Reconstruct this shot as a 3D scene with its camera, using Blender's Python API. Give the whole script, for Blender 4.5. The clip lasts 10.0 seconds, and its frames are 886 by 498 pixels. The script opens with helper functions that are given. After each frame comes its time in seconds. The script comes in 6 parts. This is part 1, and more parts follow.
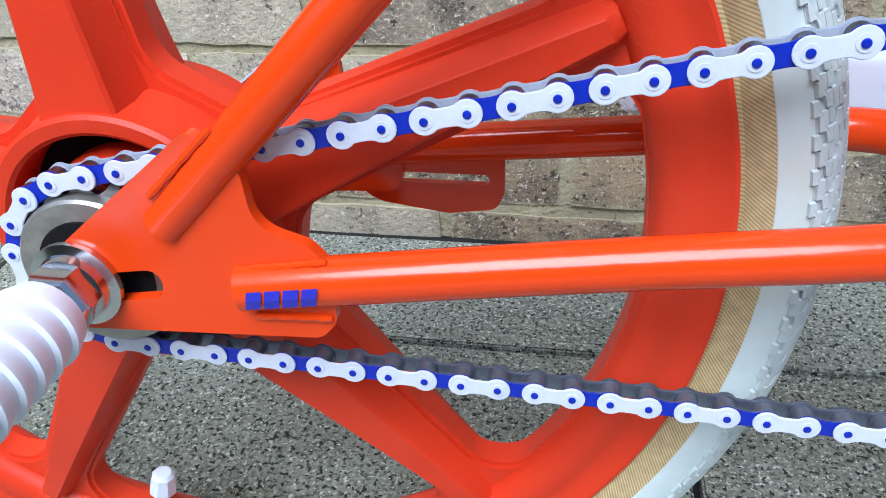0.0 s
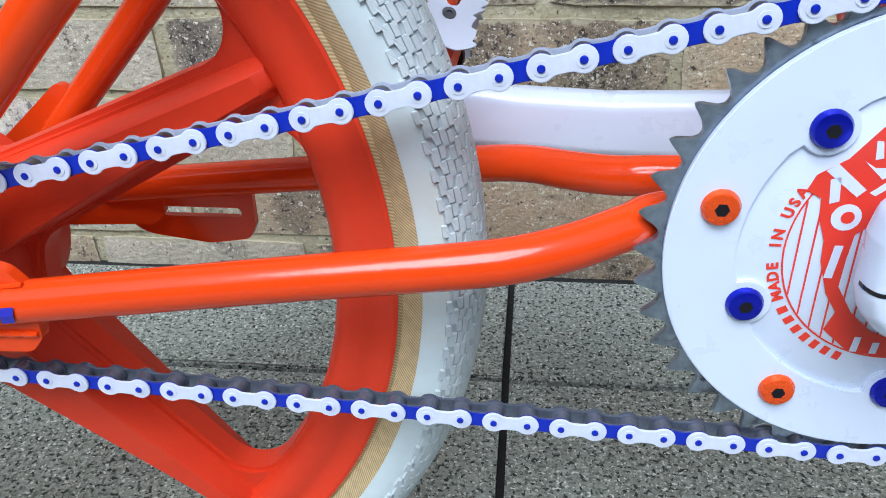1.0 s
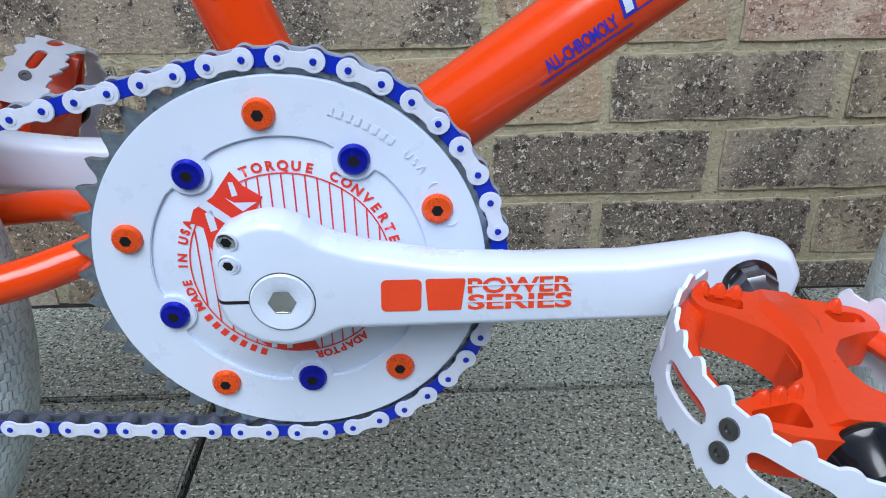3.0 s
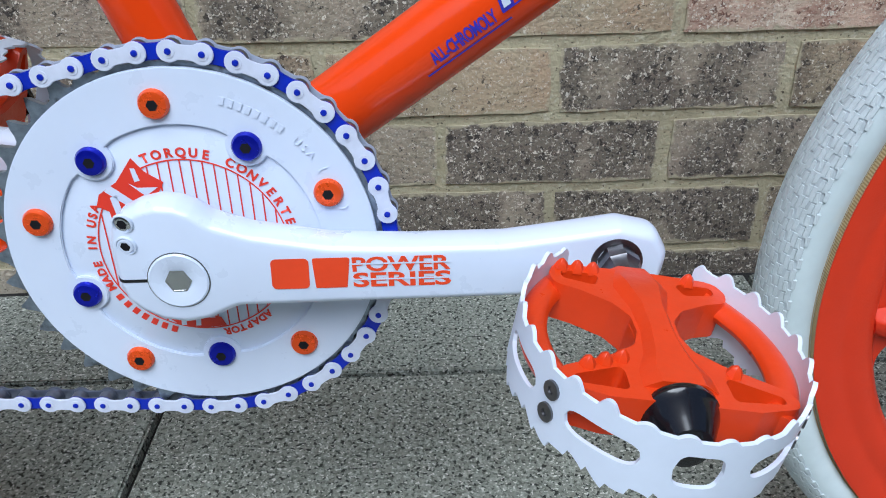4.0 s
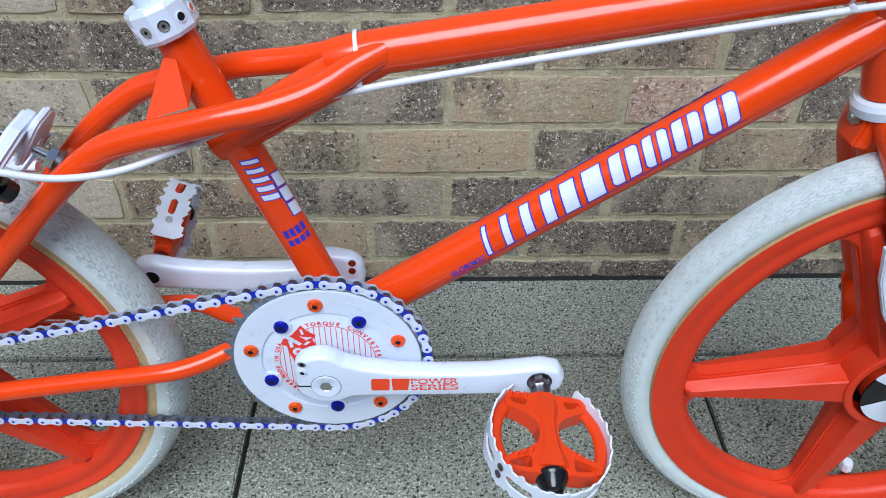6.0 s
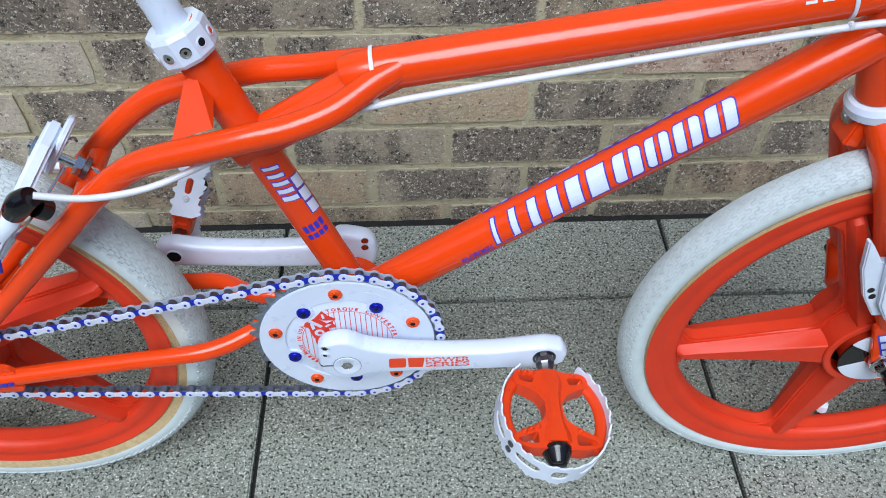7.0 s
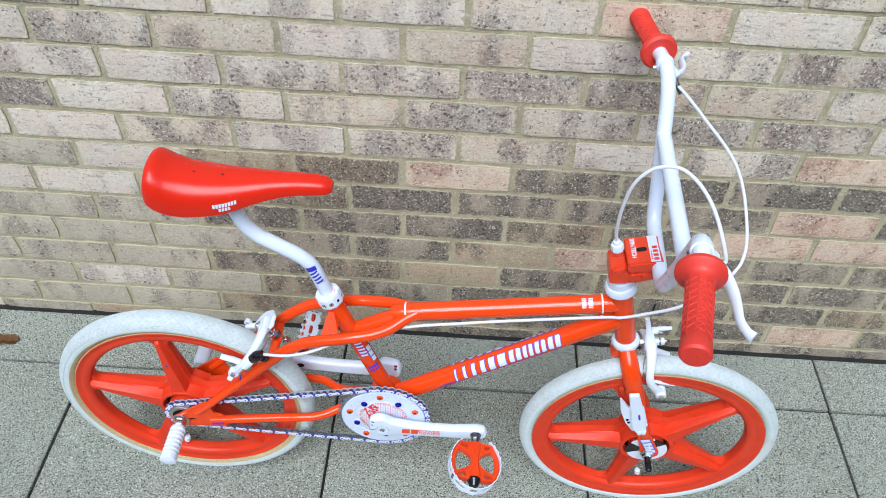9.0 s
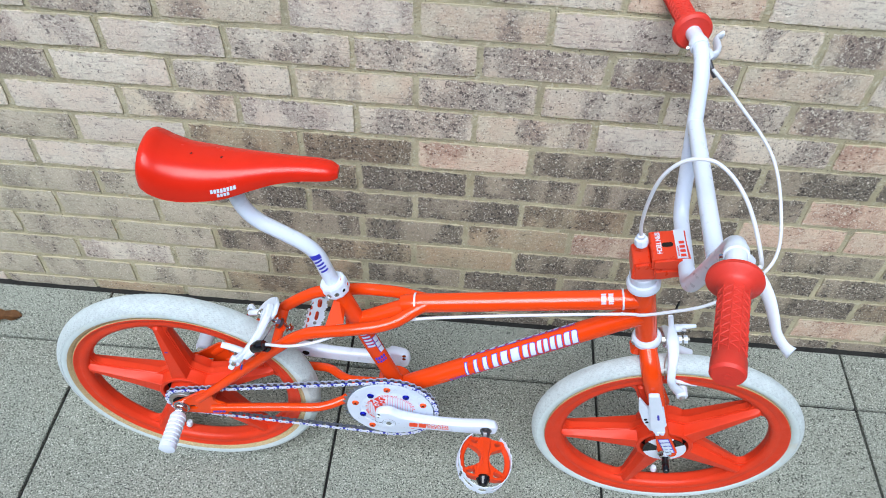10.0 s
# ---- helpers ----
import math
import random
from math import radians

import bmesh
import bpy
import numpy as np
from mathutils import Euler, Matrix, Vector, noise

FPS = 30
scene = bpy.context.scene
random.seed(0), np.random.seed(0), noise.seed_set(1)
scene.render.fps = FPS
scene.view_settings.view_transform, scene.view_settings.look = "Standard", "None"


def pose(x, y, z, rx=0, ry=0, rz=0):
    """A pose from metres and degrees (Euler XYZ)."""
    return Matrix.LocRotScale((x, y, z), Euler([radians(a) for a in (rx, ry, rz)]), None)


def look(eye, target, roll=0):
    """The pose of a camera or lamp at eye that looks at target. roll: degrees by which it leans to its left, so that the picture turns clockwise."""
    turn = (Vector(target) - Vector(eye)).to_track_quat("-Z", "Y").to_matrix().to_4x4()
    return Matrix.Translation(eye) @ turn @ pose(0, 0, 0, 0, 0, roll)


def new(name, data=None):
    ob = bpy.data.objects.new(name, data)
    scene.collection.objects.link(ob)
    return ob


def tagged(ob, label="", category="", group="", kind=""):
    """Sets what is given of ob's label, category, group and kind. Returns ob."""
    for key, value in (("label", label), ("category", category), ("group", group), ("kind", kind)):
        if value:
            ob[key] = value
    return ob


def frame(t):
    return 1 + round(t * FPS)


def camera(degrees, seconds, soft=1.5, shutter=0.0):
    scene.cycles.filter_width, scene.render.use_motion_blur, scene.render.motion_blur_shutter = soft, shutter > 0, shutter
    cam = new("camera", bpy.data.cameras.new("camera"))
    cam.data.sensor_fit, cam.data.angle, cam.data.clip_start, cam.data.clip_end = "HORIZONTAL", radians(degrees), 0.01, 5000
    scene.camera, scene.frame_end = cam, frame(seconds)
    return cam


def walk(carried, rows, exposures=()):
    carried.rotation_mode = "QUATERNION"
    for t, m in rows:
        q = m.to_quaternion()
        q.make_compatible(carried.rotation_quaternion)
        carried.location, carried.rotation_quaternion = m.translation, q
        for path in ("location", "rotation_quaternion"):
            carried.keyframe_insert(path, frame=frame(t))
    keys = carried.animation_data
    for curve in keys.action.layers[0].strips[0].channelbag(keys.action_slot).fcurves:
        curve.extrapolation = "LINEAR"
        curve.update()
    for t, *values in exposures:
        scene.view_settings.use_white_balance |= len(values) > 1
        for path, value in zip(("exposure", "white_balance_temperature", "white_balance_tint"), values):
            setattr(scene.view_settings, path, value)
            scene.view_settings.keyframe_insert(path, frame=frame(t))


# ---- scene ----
cam = camera(59.2, 10.0, soft=1.0)
PATH = [
    (0, (0.159, -0.336, 0.395), (-0.133, 1.317, -0.692), -2.1),
    (0.5, (0.213, -0.35, 0.4), (-0.05, 1.338, -0.64), -1.8),
    (1, (0.265, -0.361, 0.41), (0.059, 1.352, -0.602), -1.6),
    (1.5, (0.317, -0.37, 0.42), (0.188, 1.357, -0.579), -1.7),
    (2, (0.363, -0.381, 0.429), (0.303, 1.356, -0.559), -1.5),
    (2.5, (0.409, -0.393, 0.432), (0.397, 1.352, -0.546), -1.3),
    (3, (0.447, -0.408, 0.438), (0.469, 1.342, -0.53), -1.1),
    (3.2, (0.461, -0.415, 0.441), (0.489, 1.336, -0.525), -0.9),
    (4.3, (0.494, -0.436, 0.444), (0.513, 1.287, -0.572), -1.4),
    (4.5, (0.489, -0.445, 0.464), (0.515, 1.249, -0.599), -1.0),
    (5, (0.482, -0.484, 0.59), (0.502, 1.125, -0.598), -0.2),
    (5.2, (0.481, -0.509, 0.64), (0.5, 1.078, -0.577), 0.1),
    (6.3, (0.473, -0.591, 0.785), (0.515, 0.927, -0.517), 0.3),
    (6.5, (0.471, -0.591, 0.782), (0.518, 0.897, -0.554), 0.2),
    (7, (0.457, -0.552, 0.859), (0.515, 0.793, -0.62), 0.3),
    (7.5, (0.467, -0.608, 1.197), (0.525, 0.611, -0.388), 2.1),
    (8, (0.429, -0.68, 1.431), (0.476, 0.573, -0.127), 2.8),
    (8.5, (0.45, -0.801, 1.524), (0.461, 0.523, 0.025), 3.0),
    (9, (0.493, -0.921, 1.568), (0.478, 0.465, 0.125), 3.1),
    (9.5, (0.509, -0.962, 1.57), (0.477, 0.431, 0.135), 3.4),
    (10, (0.496, -0.848, 1.538), (0.446, 0.476, 0.041), 3.1),
]
LIGHT = [(0.0, 0.62, 5450), (0.6, 0.64, 5450), (1.0, 0.50, 5500), (1.5, 0.20, 5500), (2.0, 0.16, 5500), (3.0, 0.17, 5500), (4.5, 0.20, 5500), (5.2, 0.22, 5550), (6.5, 0.19, 5550), (7.5, 0.20, 5650), (8.2, 0.36, 5700),
         (9.0, 0.41, 5700), (10.0, 0.38, 5700)]
walk(cam, [(t, look(eye, target, roll)) for t, eye, target, roll in PATH], [(t, stops, kelvin, 6) for t, stops, kelvin in LIGHT])

# ---------------------------------------------------------------- light
world = bpy.data.worlds.new("overcast_sky")
scene.world = world
world.use_nodes = True
wn = world.node_tree
sky = wn.nodes.new("ShaderNodeTexSky")
sky.sky_type = "NISHITA"
sky.sun_disc = False
sky.sun_elevation = radians(57)
sky.sun_rotation = radians(200)
sky.air_density, sky.dust_density, sky.ozone_density = 1.0, 3.0, 1.0
wn.links.new(sky.outputs[0], wn.nodes["Background"].inputs[0])
wn.nodes["Background"].inputs[1].default_value = 0.095
sun_data = bpy.data.lights.new("sun", "SUN")
sun_data.energy, sun_data.angle, sun_data.color = 2.8, radians(40), (1.0, 0.98, 0.96)
sun = new("sun", sun_data)
sun.matrix_world = look((0.05, -2.5, 3.9), (0.4, 0, 0))


# ---------------------------------------------------------------- materials
def material(name, colour, rough=0.5, metal=0.0, coat=0.0, vary=0.08, size=40.0, bump=0.0, bump_size=300.0,
             second=None, spots=None, random_shift=0.0, spec=0.5):
    """A principled surface with two scales of variation. second: (colour, size, low, high) laid over by noise;
    spots: (colour, size, threshold) of small specks."""
    m = bpy.data.materials.new(name)
    m.use_nodes = True
    nt = m.node_tree
    b = nt.nodes["Principled BSDF"]
    b.inputs["Metallic"].default_value = metal
    b.inputs["Coat Weight"].default_value = coat
    b.inputs["Coat Roughness"].default_value = 0.06
    b.inputs["Specular IOR Level"].default_value = spec
    tc = nt.nodes.new("ShaderNodeTexCoord")
    vec = tc.outputs["Object"]
    if random_shift:
        info = nt.nodes.new("ShaderNodeObjectInfo")
        mul = nt.nodes.new("ShaderNodeVectorMath")
        mul.operation = "SCALE"
        mul.inputs[0].default_value = (37.0, 91.0, 53.0)
        nt.links.new(info.outputs["Random"], mul.inputs["Scale"])
        add = nt.nodes.new("ShaderNodeVectorMath")
        nt.links.new(vec, add.inputs[0])
        nt.links.new(mul.outputs[0], add.inputs[1])
        vec = add.outputs[0]

    def noise_tex(scale, detail=4.0, rough_=0.6):
        n = nt.nodes.new("ShaderNodeTexNoise")
        n.inputs["Scale"].default_value, n.inputs["Detail"].default_value = scale, detail
        n.inputs["Roughness"].default_value = rough_
        nt.links.new(vec, n.inputs["Vector"])
        return n.outputs["Fac"]

    def ramp(fac, lo, hi, a=0.0, c=1.0):
        r = nt.nodes.new("ShaderNodeMapRange")
        r.clamp = True
        for i, v in zip(("From Min", "From Max", "To Min", "To Max"), (lo, hi, a, c)):
            r.inputs[i].default_value = v
        nt.links.new(fac, r.inputs["Value"])
        return r.outputs["Result"]

    def mix(fac, a, c):
        x = nt.nodes.new("ShaderNodeMix")
        x.data_type = "RGBA"
        nt.links.new(fac, x.inputs["Factor"])
        for sock, val in ((x.inputs["A"], a), (x.inputs["B"], c)):
            if isinstance(val, (tuple, list)):
                sock.default_value = (*val, 1)
            else:
                nt.links.new(val, sock)
        return x.outputs["Result"]

    dark = tuple(v * (1 - vary) for v in colour)
    light = tuple(min(1, v * (1 + vary)) for v in colour)
    col = mix(ramp(noise_tex(size), 0.3, 0.7), dark, light)
    if second:
        for c2, s2, lo, hi in (second if isinstance(second, list) else [second]):
            col = mix(ramp(noise_tex(s2, 5.0), lo, hi), col, c2)
    if spots:
        for c3, s3, th in (spots if isinstance(spots, list) else [spots]):
            v = nt.nodes.new("ShaderNodeTexNoise")
            v.inputs["Scale"].default_value, v.inputs["Detail"].default_value = s3, 1.0
            nt.links.new(vec, v.inputs["Vector"])
            col = mix(ramp(v.outputs["Fac"], th, th + 0.05), col, c3)
    nt.links.new(col, b.inputs["Base Color"])
    nt.links.new(ramp(noise_tex(size * 2.3), 0.3, 0.7, rough * 0.85, min(1, rough * 1.15)), b.inputs["Roughness"])
    if bump:
        bp = nt.nodes.new("ShaderNodeBump")
        bp.inputs["Distance"].default_value = bump
        nt.links.new(noise_tex(bump_size, 3.0), bp.inputs["Height"])
        nt.links.new(bp.outputs[0], b.inputs["Normal"])
    return m


ORANGE = (0.75, 0.056, 0.003)
M_paint = material("orange_gloss_paint", ORANGE, rough=0.14, coat=0.0, spec=0.46, vary=0.03, size=25, bump=0.00012, bump_size=120)
M_pedal = material("orange_cast_alloy_paint", (0.66, 0.046, 0.003), rough=0.32, vary=0.05, size=40, bump=0.0002, bump_size=200)
M_mag = material("red_orange_nylon", (0.64, 0.037, 0.008), rough=0.42, spec=0.35, vary=0.06, size=18, bump=0.0002, bump_size=900,
                 second=((0.66, 0.050, 0.015), 9.0, 0.5, 0.75))
M_saddle = material("red_plastic", (0.60, 0.019, 0.006), rough=0.24, spec=0.30, vary=0.05, size=20, bump=0.0001, bump_size=700)
M_grip = material("red_rubber", (0.60, 0.034, 0.020), rough=0.55, vary=0.06, size=30, bump=0.0002, bump_size=600)
M_stem = material("red_anodised_alloy", (0.70, 0.045, 0.010), rough=0.3, vary=0.04, size=30, coat=0.2)
M_white = material("white_gloss_paint", (0.67, 0.74, 0.88), rough=0.3, coat=0.3, vary=0.02, size=30)
M_whiteplastic = material("white_plastic", (0.69, 0.755, 0.87), rough=0.45, vary=0.04, size=40)
M_chainwhite = material("white_chain_paint", (0.65, 0.69, 0.81), rough=0.35, vary=0.06, size=150, bump=0.0001, bump_size=500,
                        second=((0.55, 0.56, 0.62), 260.0, 0.66, 0.74))
# chain colours with shade put in: the lower run, then the far plates
M_chaindark = material("shaded_chain_steel", (0.15, 0.17, 0.22), rough=0.35, metal=0.6, vary=0.3, size=150)
M_chainback = material("shaded_chain_paint", (0.36, 0.40, 0.50), rough=0.4, vary=0.15, size=150)
M_blue = material("blue_paint", (0.003, 0.018, 0.40), rough=0.35, coat=0.1, vary=0.15, size=180)
M_blueanod = material("blue_anodised_alloy", (0.01, 0.014, 0.42), rough=0.25, metal=0.6, vary=0.1, size=90)
M_orangeanod = material("orange_anodised_alloy", (0.85, 0.09, 0.008), rough=0.28, metal=0.35, vary=0.06, size=90)
M_steel = material("dark_steel", (0.18, 0.18, 0.19), rough=0.35, metal=1.0, vary=0.3, size=120)
M_freewheel = material("brushed_grey_steel", (0.40, 0.39, 0.36), rough=0.42, metal=0.8, vary=0.2, size=150)
M_chrome = material("chrome", (0.62, 0.63, 0.65), rough=0.16, metal=1.0, vary=0.1, size=60)
M_teeth = material("worn_grey_steel", (0.30, 0.35, 0.42), rough=0.34, metal=0.85, vary=0.25, size=200,
                   second=((0.10, 0.10, 0.11), 140.0, 0.55, 0.7))
# black plastic, also laid on slits and holes for the shade in them
M_black = material("black_plastic_and_slit_shade", (0.006, 0.006, 0.008), rough=0.14, vary=0.2, size=60)
# near-black that stands for the shade inside sockets, bores and hollows
M_holeshade = material("hole_shade", (0.012, 0.012, 0.014), rough=0.95, vary=0.2, size=60, spec=0.1)
M_gum = material("tan_skinwall", (0.60, 0.48, 0.27), rough=0.7, vary=0.15, size=260, bump=0.0003, bump_size=900)


def cord_ribs(m):
    """Slanting cords that show through a tyre's skinwall, round the wheel's axis."""
    nt = m.node_tree
    b = nt.nodes["Principled BSDF"]
    tc, sep = nt.nodes.new("ShaderNodeTexCoord"), nt.nodes.new("ShaderNodeSeparateXYZ")
    nt.links.new(tc.outputs["Object"], sep.inputs[0])

    def calc(op, a, c=0.0):
        q = nt.nodes.new("ShaderNodeMath")
        q.operation = op
        for sock, v in zip(q.inputs, (a, c)):
            if isinstance(v, (int, float)):
                sock.default_value = v
            else:
                nt.links.new(v, sock)
        return q.outputs[0]

    x, z = sep.outputs[0], sep.outputs[2]
    turn = calc("MULTIPLY", calc("ARCTAN2", z, x), 900.0)
    out = calc("MULTIPLY", calc("SQRT", calc("ADD", calc("MULTIPLY", x, x), calc("MULTIPLY", z, z))), 3400.0)
    wave = calc("MULTIPLY_ADD", calc("SINE", calc("ADD", turn, out)), 0.5)
    nt.nodes[-1].inputs[2].default_value = 0.5
    old = b.inputs["Base Color"].links[0].from_socket
    mix = nt.nodes.new("ShaderNodeMix")
    mix.data_type, mix.blend_type = "RGBA", "MULTIPLY"
    mix.inputs["B"].default_value = (0.56, 0.48, 0.38, 1)
    nt.links.new(wave, mix.inputs["Factor"])
    nt.links.new(old, mix.inputs["A"])
    nt.links.new(mix.outputs["Result"], b.inputs["Base Color"])


cord_ribs(M_gum)
M_sidewall = material("white_rubber", (0.59, 0.67, 0.68), rough=0.5, vary=0.06, size=50,
                      second=((0.62, 0.60, 0.50), 14.0, 0.55, 0.8))
M_tread = material("grey_white_tread_rubber", (0.54, 0.60, 0.61), rough=0.7, vary=0.10, size=120, bump=0.0002, bump_size=700,
                   second=((0.40, 0.42, 0.44), 60.0, 0.56, 0.76))
# the tread grooves' shade, put in as a greyer colour
M_grooveshade = material("groove_shade_grey", (0.46, 0.51, 0.53), rough=0.8, vary=0.15, size=120)
M_redprint = material("red_print", (0.74, 0.040, 0.018), rough=0.4, vary=0.05, size=90)
M_blueprint = material("blue_print", (0.03, 0.03, 0.45), rough=0.35, vary=0.08, size=90)
M_orangeprint = material("orange_print", (0.78, 0.06, 0.01), rough=0.4, vary=0.05, size=90)
M_cable = material("white_cable_housing", (0.68, 0.70, 0.76), rough=0.35, vary=0.03, size=60)
M_mortar = material("sandy_mortar", (0.41, 0.375, 0.25), rough=0.95, vary=0.22, size=16, bump=0.0025, bump_size=200,
                    second=[((0.36, 0.32, 0.20), 7.0, 0.5, 0.7), ((0.54, 0.51, 0.38), 120.0, 0.55, 0.7)], spots=[((0.14, 0.12, 0.08), 260.0, 0.68)])


def brick_material(name, base, other, dark, cover, stain, pits, grains, cracks, light=(0.74, 0.69, 0.58)):
    """Fired clay: two base tones, dark firing blotches of uneven width along the brick, round pits, pale sand grains,
    fine wire-cut cracks, and mortar smeared over the arrises."""
    m = material(name, base, rough=0.92, vary=0.10, size=90, bump=0.0022, bump_size=190, random_shift=1, second=(other, 13.0, 0.42, 0.62))
    nt = m.node_tree
    b = nt.nodes["Principled BSDF"]
    col = b.inputs["Base Color"].links[0].from_socket
    vec = next(n for n in nt.nodes if n.type == "VECT_MATH" and n.operation == "ADD").outputs[0]
    tc = next(n for n in nt.nodes if n.type == "TEX_COORD")
    rand = next(n for n in nt.nodes if n.type == "OBJECT_INFO").outputs["Random"]

    def calc(op, a, b_=0.0, c=0.0):
        q = nt.nodes.new("ShaderNodeMath")
        q.operation = op
        for sock, v in zip(q.inputs, (a, b_, c)):
            if isinstance(v, (int, float)):
                sock.default_value = v
            else:
                nt.links.new(v, sock)
        return q.outputs[0]

    def stretched(x, y, z):
        q = nt.nodes.new("ShaderNodeVectorMath")
        q.operation = "MULTIPLY"
        q.inputs[1].default_value = (x, y, z)
        nt.links.new(vec, q.inputs[0])
        return q.outputs[0]

    def noise_tex(scale, detail, v=None):
        n = nt.nodes.new("ShaderNodeTexNoise")
        n.inputs["Scale"].default_value, n.inputs["Detail"].default_value = scale, detail
        nt.links.new(v or vec, n.inputs["Vector"])
        return n.outputs["Fac"]

    def over(value, lo, hi, amount, colour, under):
        r = nt.nodes.new("ShaderNodeMapRange")
        for i, v in zip(("From Min", "From Max", "To Min", "To Max"), (lo, hi, 0.0, amount)):
            r.inputs[i].default_value = v
        nt.links.new(value, r.inputs["Value"])
        x = nt.nodes.new("ShaderNodeMix")
        x.data_type = "RGBA"
        nt.links.new(r.outputs["Result"], x.inputs["Factor"])
        nt.links.new(under, x.inputs["A"])
        x.inputs["B"].default_value = (*colour, 1)
        return x.outputs["Result"]

    def dots(scale, size, gather):
        """Specks of uneven size, one for each cell that is large enough; more of them in the blotches."""
        v = nt.nodes.new("ShaderNodeTexVoronoi")
        v.inputs["Scale"].default_value = scale
        nt.links.new(warped, v.inputs["Vector"])
        sep = nt.nodes.new("ShaderNodeSeparateColor")
        nt.links.new(v.outputs["Color"], sep.inputs[0])
        reach = calc("MULTIPLY_ADD", sep.outputs[0], 0.75, size - 0.75)
        return calc("SUBTRACT", calc("MULTIPLY_ADD", zone, gather, reach), v.outputs["Distance"])

    ripple = nt.nodes.new("ShaderNodeTexNoise")
    ripple.inputs["Scale"].default_value, ripple.inputs["Detail"].default_value = 260.0, 2.0
    nt.links.new(vec, ripple.inputs["Vector"])
    bend = nt.nodes.new("ShaderNodeVectorMath")
    bend.operation = "SCALE"
    bend.inputs["Scale"].default_value = 0.012
    nt.links.new(ripple.outputs["Color"], bend.inputs[0])
    shifted = nt.nodes.new("ShaderNodeVectorMath")
    nt.links.new(vec, shifted.inputs[0])
    nt.links.new(bend.outputs[0], shifted.inputs[1])
    warped = shifted.outputs[0]
    fuzz = calc("MULTIPLY_ADD", noise_tex(120.0, 3.0), 0.30, -0.15)
    sway = calc("MULTIPLY_ADD", calc("FRACT", calc("MULTIPLY", rand, 17.3)), 0.20, -0.10)
    zone = calc("ADD", calc("ADD", noise_tex(18.0, 1.0, stretched(1.0, 0.4, 0.40)), fuzz), calc("ADD", sway, cover - 0.5))
    zone = calc("MINIMUM", calc("MAXIMUM", calc("MULTIPLY_ADD", zone, 6.5, -2.75), 0.0), 1.0)
    tint = calc("MULTIPLY", calc("FRACT", calc("MULTIPLY", rand, 7.7)), 0.20)
    col = over(tint, 0.0, 1.0, 1.0, dark, col)
    col = over(zone, 0.0, 1.0, stain, dark, col)
    col = over(noise_tex(1.0, 3.0, stretched(30.0, 30.0, 170.0)), 0.60, 0.68, cracks, dark, col)
    col = over(noise_tex(210.0, 3.0), 0.54, 0.72, 0.34, dark, col)
    pit = tuple(v * 0.45 for v in dark)
    col = over(dots(150.0, pits - 0.09, 0.24), -0.04, 0.05, 0.85, pit, col)
    col = over(dots(290.0, pits - 0.02, 0.22), -0.04, 0.05, 0.70, dark, col)
    col = over(dots(240.0, grains, 0.10), -0.04, 0.05, 0.80, light, col)
    col = over(noise_tex(430.0, 1.5), 0.60, 0.67, 0.38, light, col)
    # mortar left on the arrises
    sep = nt.nodes.new("ShaderNodeSeparateXYZ")
    nt.links.new(tc.outputs["Object"], sep.inputs[0])
    near_x = calc("SUBTRACT", calc("ABSOLUTE", sep.outputs["X"]), 0.1075)
    near_z = calc("SUBTRACT", calc("ABSOLUTE", sep.outputs["Z"]), 0.0325)
    rim = calc("MULTIPLY_ADD", noise_tex(75.0, 4.0), 0.018, calc("MAXIMUM", near_x, near_z))
    col = over(rim, 0.0058, 0.0085, 0.85, (0.45, 0.405, 0.275), col)
    nt.links.new(col, b.inputs["Base Color"])
    return m


CHAR = (0.135, 0.105, 0.098)
M_pale = brick_material("pale_brick", (0.70, 0.645, 0.54), (0.71, 0.61, 0.50), (0.25, 0.195, 0.18), 0.38, 0.45, 0.42, 0.42, 0.55)
M_buff = brick_material("buff_brick", (0.645, 0.575, 0.445), (0.63, 0.50, 0.375), CHAR, 0.46, 0.60, 0.43, 0.44, 0.35)
M_grey = brick_material("grey_speckled_brick", (0.59, 0.525, 0.42), (0.57, 0.455, 0.34), CHAR, 0.53, 0.62, 0.45, 0.46, 0.15)
M_cream = brick_material("cream_speckled_brick", (0.70, 0.635, 0.52), (0.69, 0.585, 0.46), CHAR, 0.47, 0.48, 0.46, 0.44, 0.30)
M_redbrick = brick_material("pink_red_brick", (0.64, 0.475, 0.355), (0.67, 0.565, 0.43), (0.25, 0.12, 0.085), 0.46, 0.48, 0.40, 0.42, 0.50)
M_tan = brick_material("brown_tan_brick", (0.43, 0.36, 0.24), (0.47, 0.355, 0.23), (0.075, 0.060, 0.050), 0.48, 0.52, 0.40, 0.36, 0.30)
M_dark = brick_material("dark_brown_brick", (0.36, 0.31, 0.225), (0.39, 0.33, 0.25), (0.060, 0.051, 0.045), 0.56, 0.60, 0.41, 0.38, 0.15)
M_plain = brick_material("grey_buff_brick", (0.48, 0.44, 0.335), (0.53, 0.475, 0.37), (0.16, 0.13, 0.11), 0.42, 0.40, 0.39, 0.38, 0.35)
M_slab = material("grey_concrete_slab", (0.260, 0.283, 0.238), rough=0.95, vary=0.16, size=7, bump=0.0024, bump_size=330, random_shift=1,
                  second=[((0.20, 0.205, 0.165), 4.0, 0.44, 0.74), ((0.375, 0.395, 0.34), 350.0, 0.49, 0.60), ((0.110, 0.120, 0.097), 290.0, 0.52, 0.60)],
                  spots=[((0.026, 0.030, 0.024), 280.0, 0.600), ((0.62, 0.63, 0.57), 380.0, 0.630)])
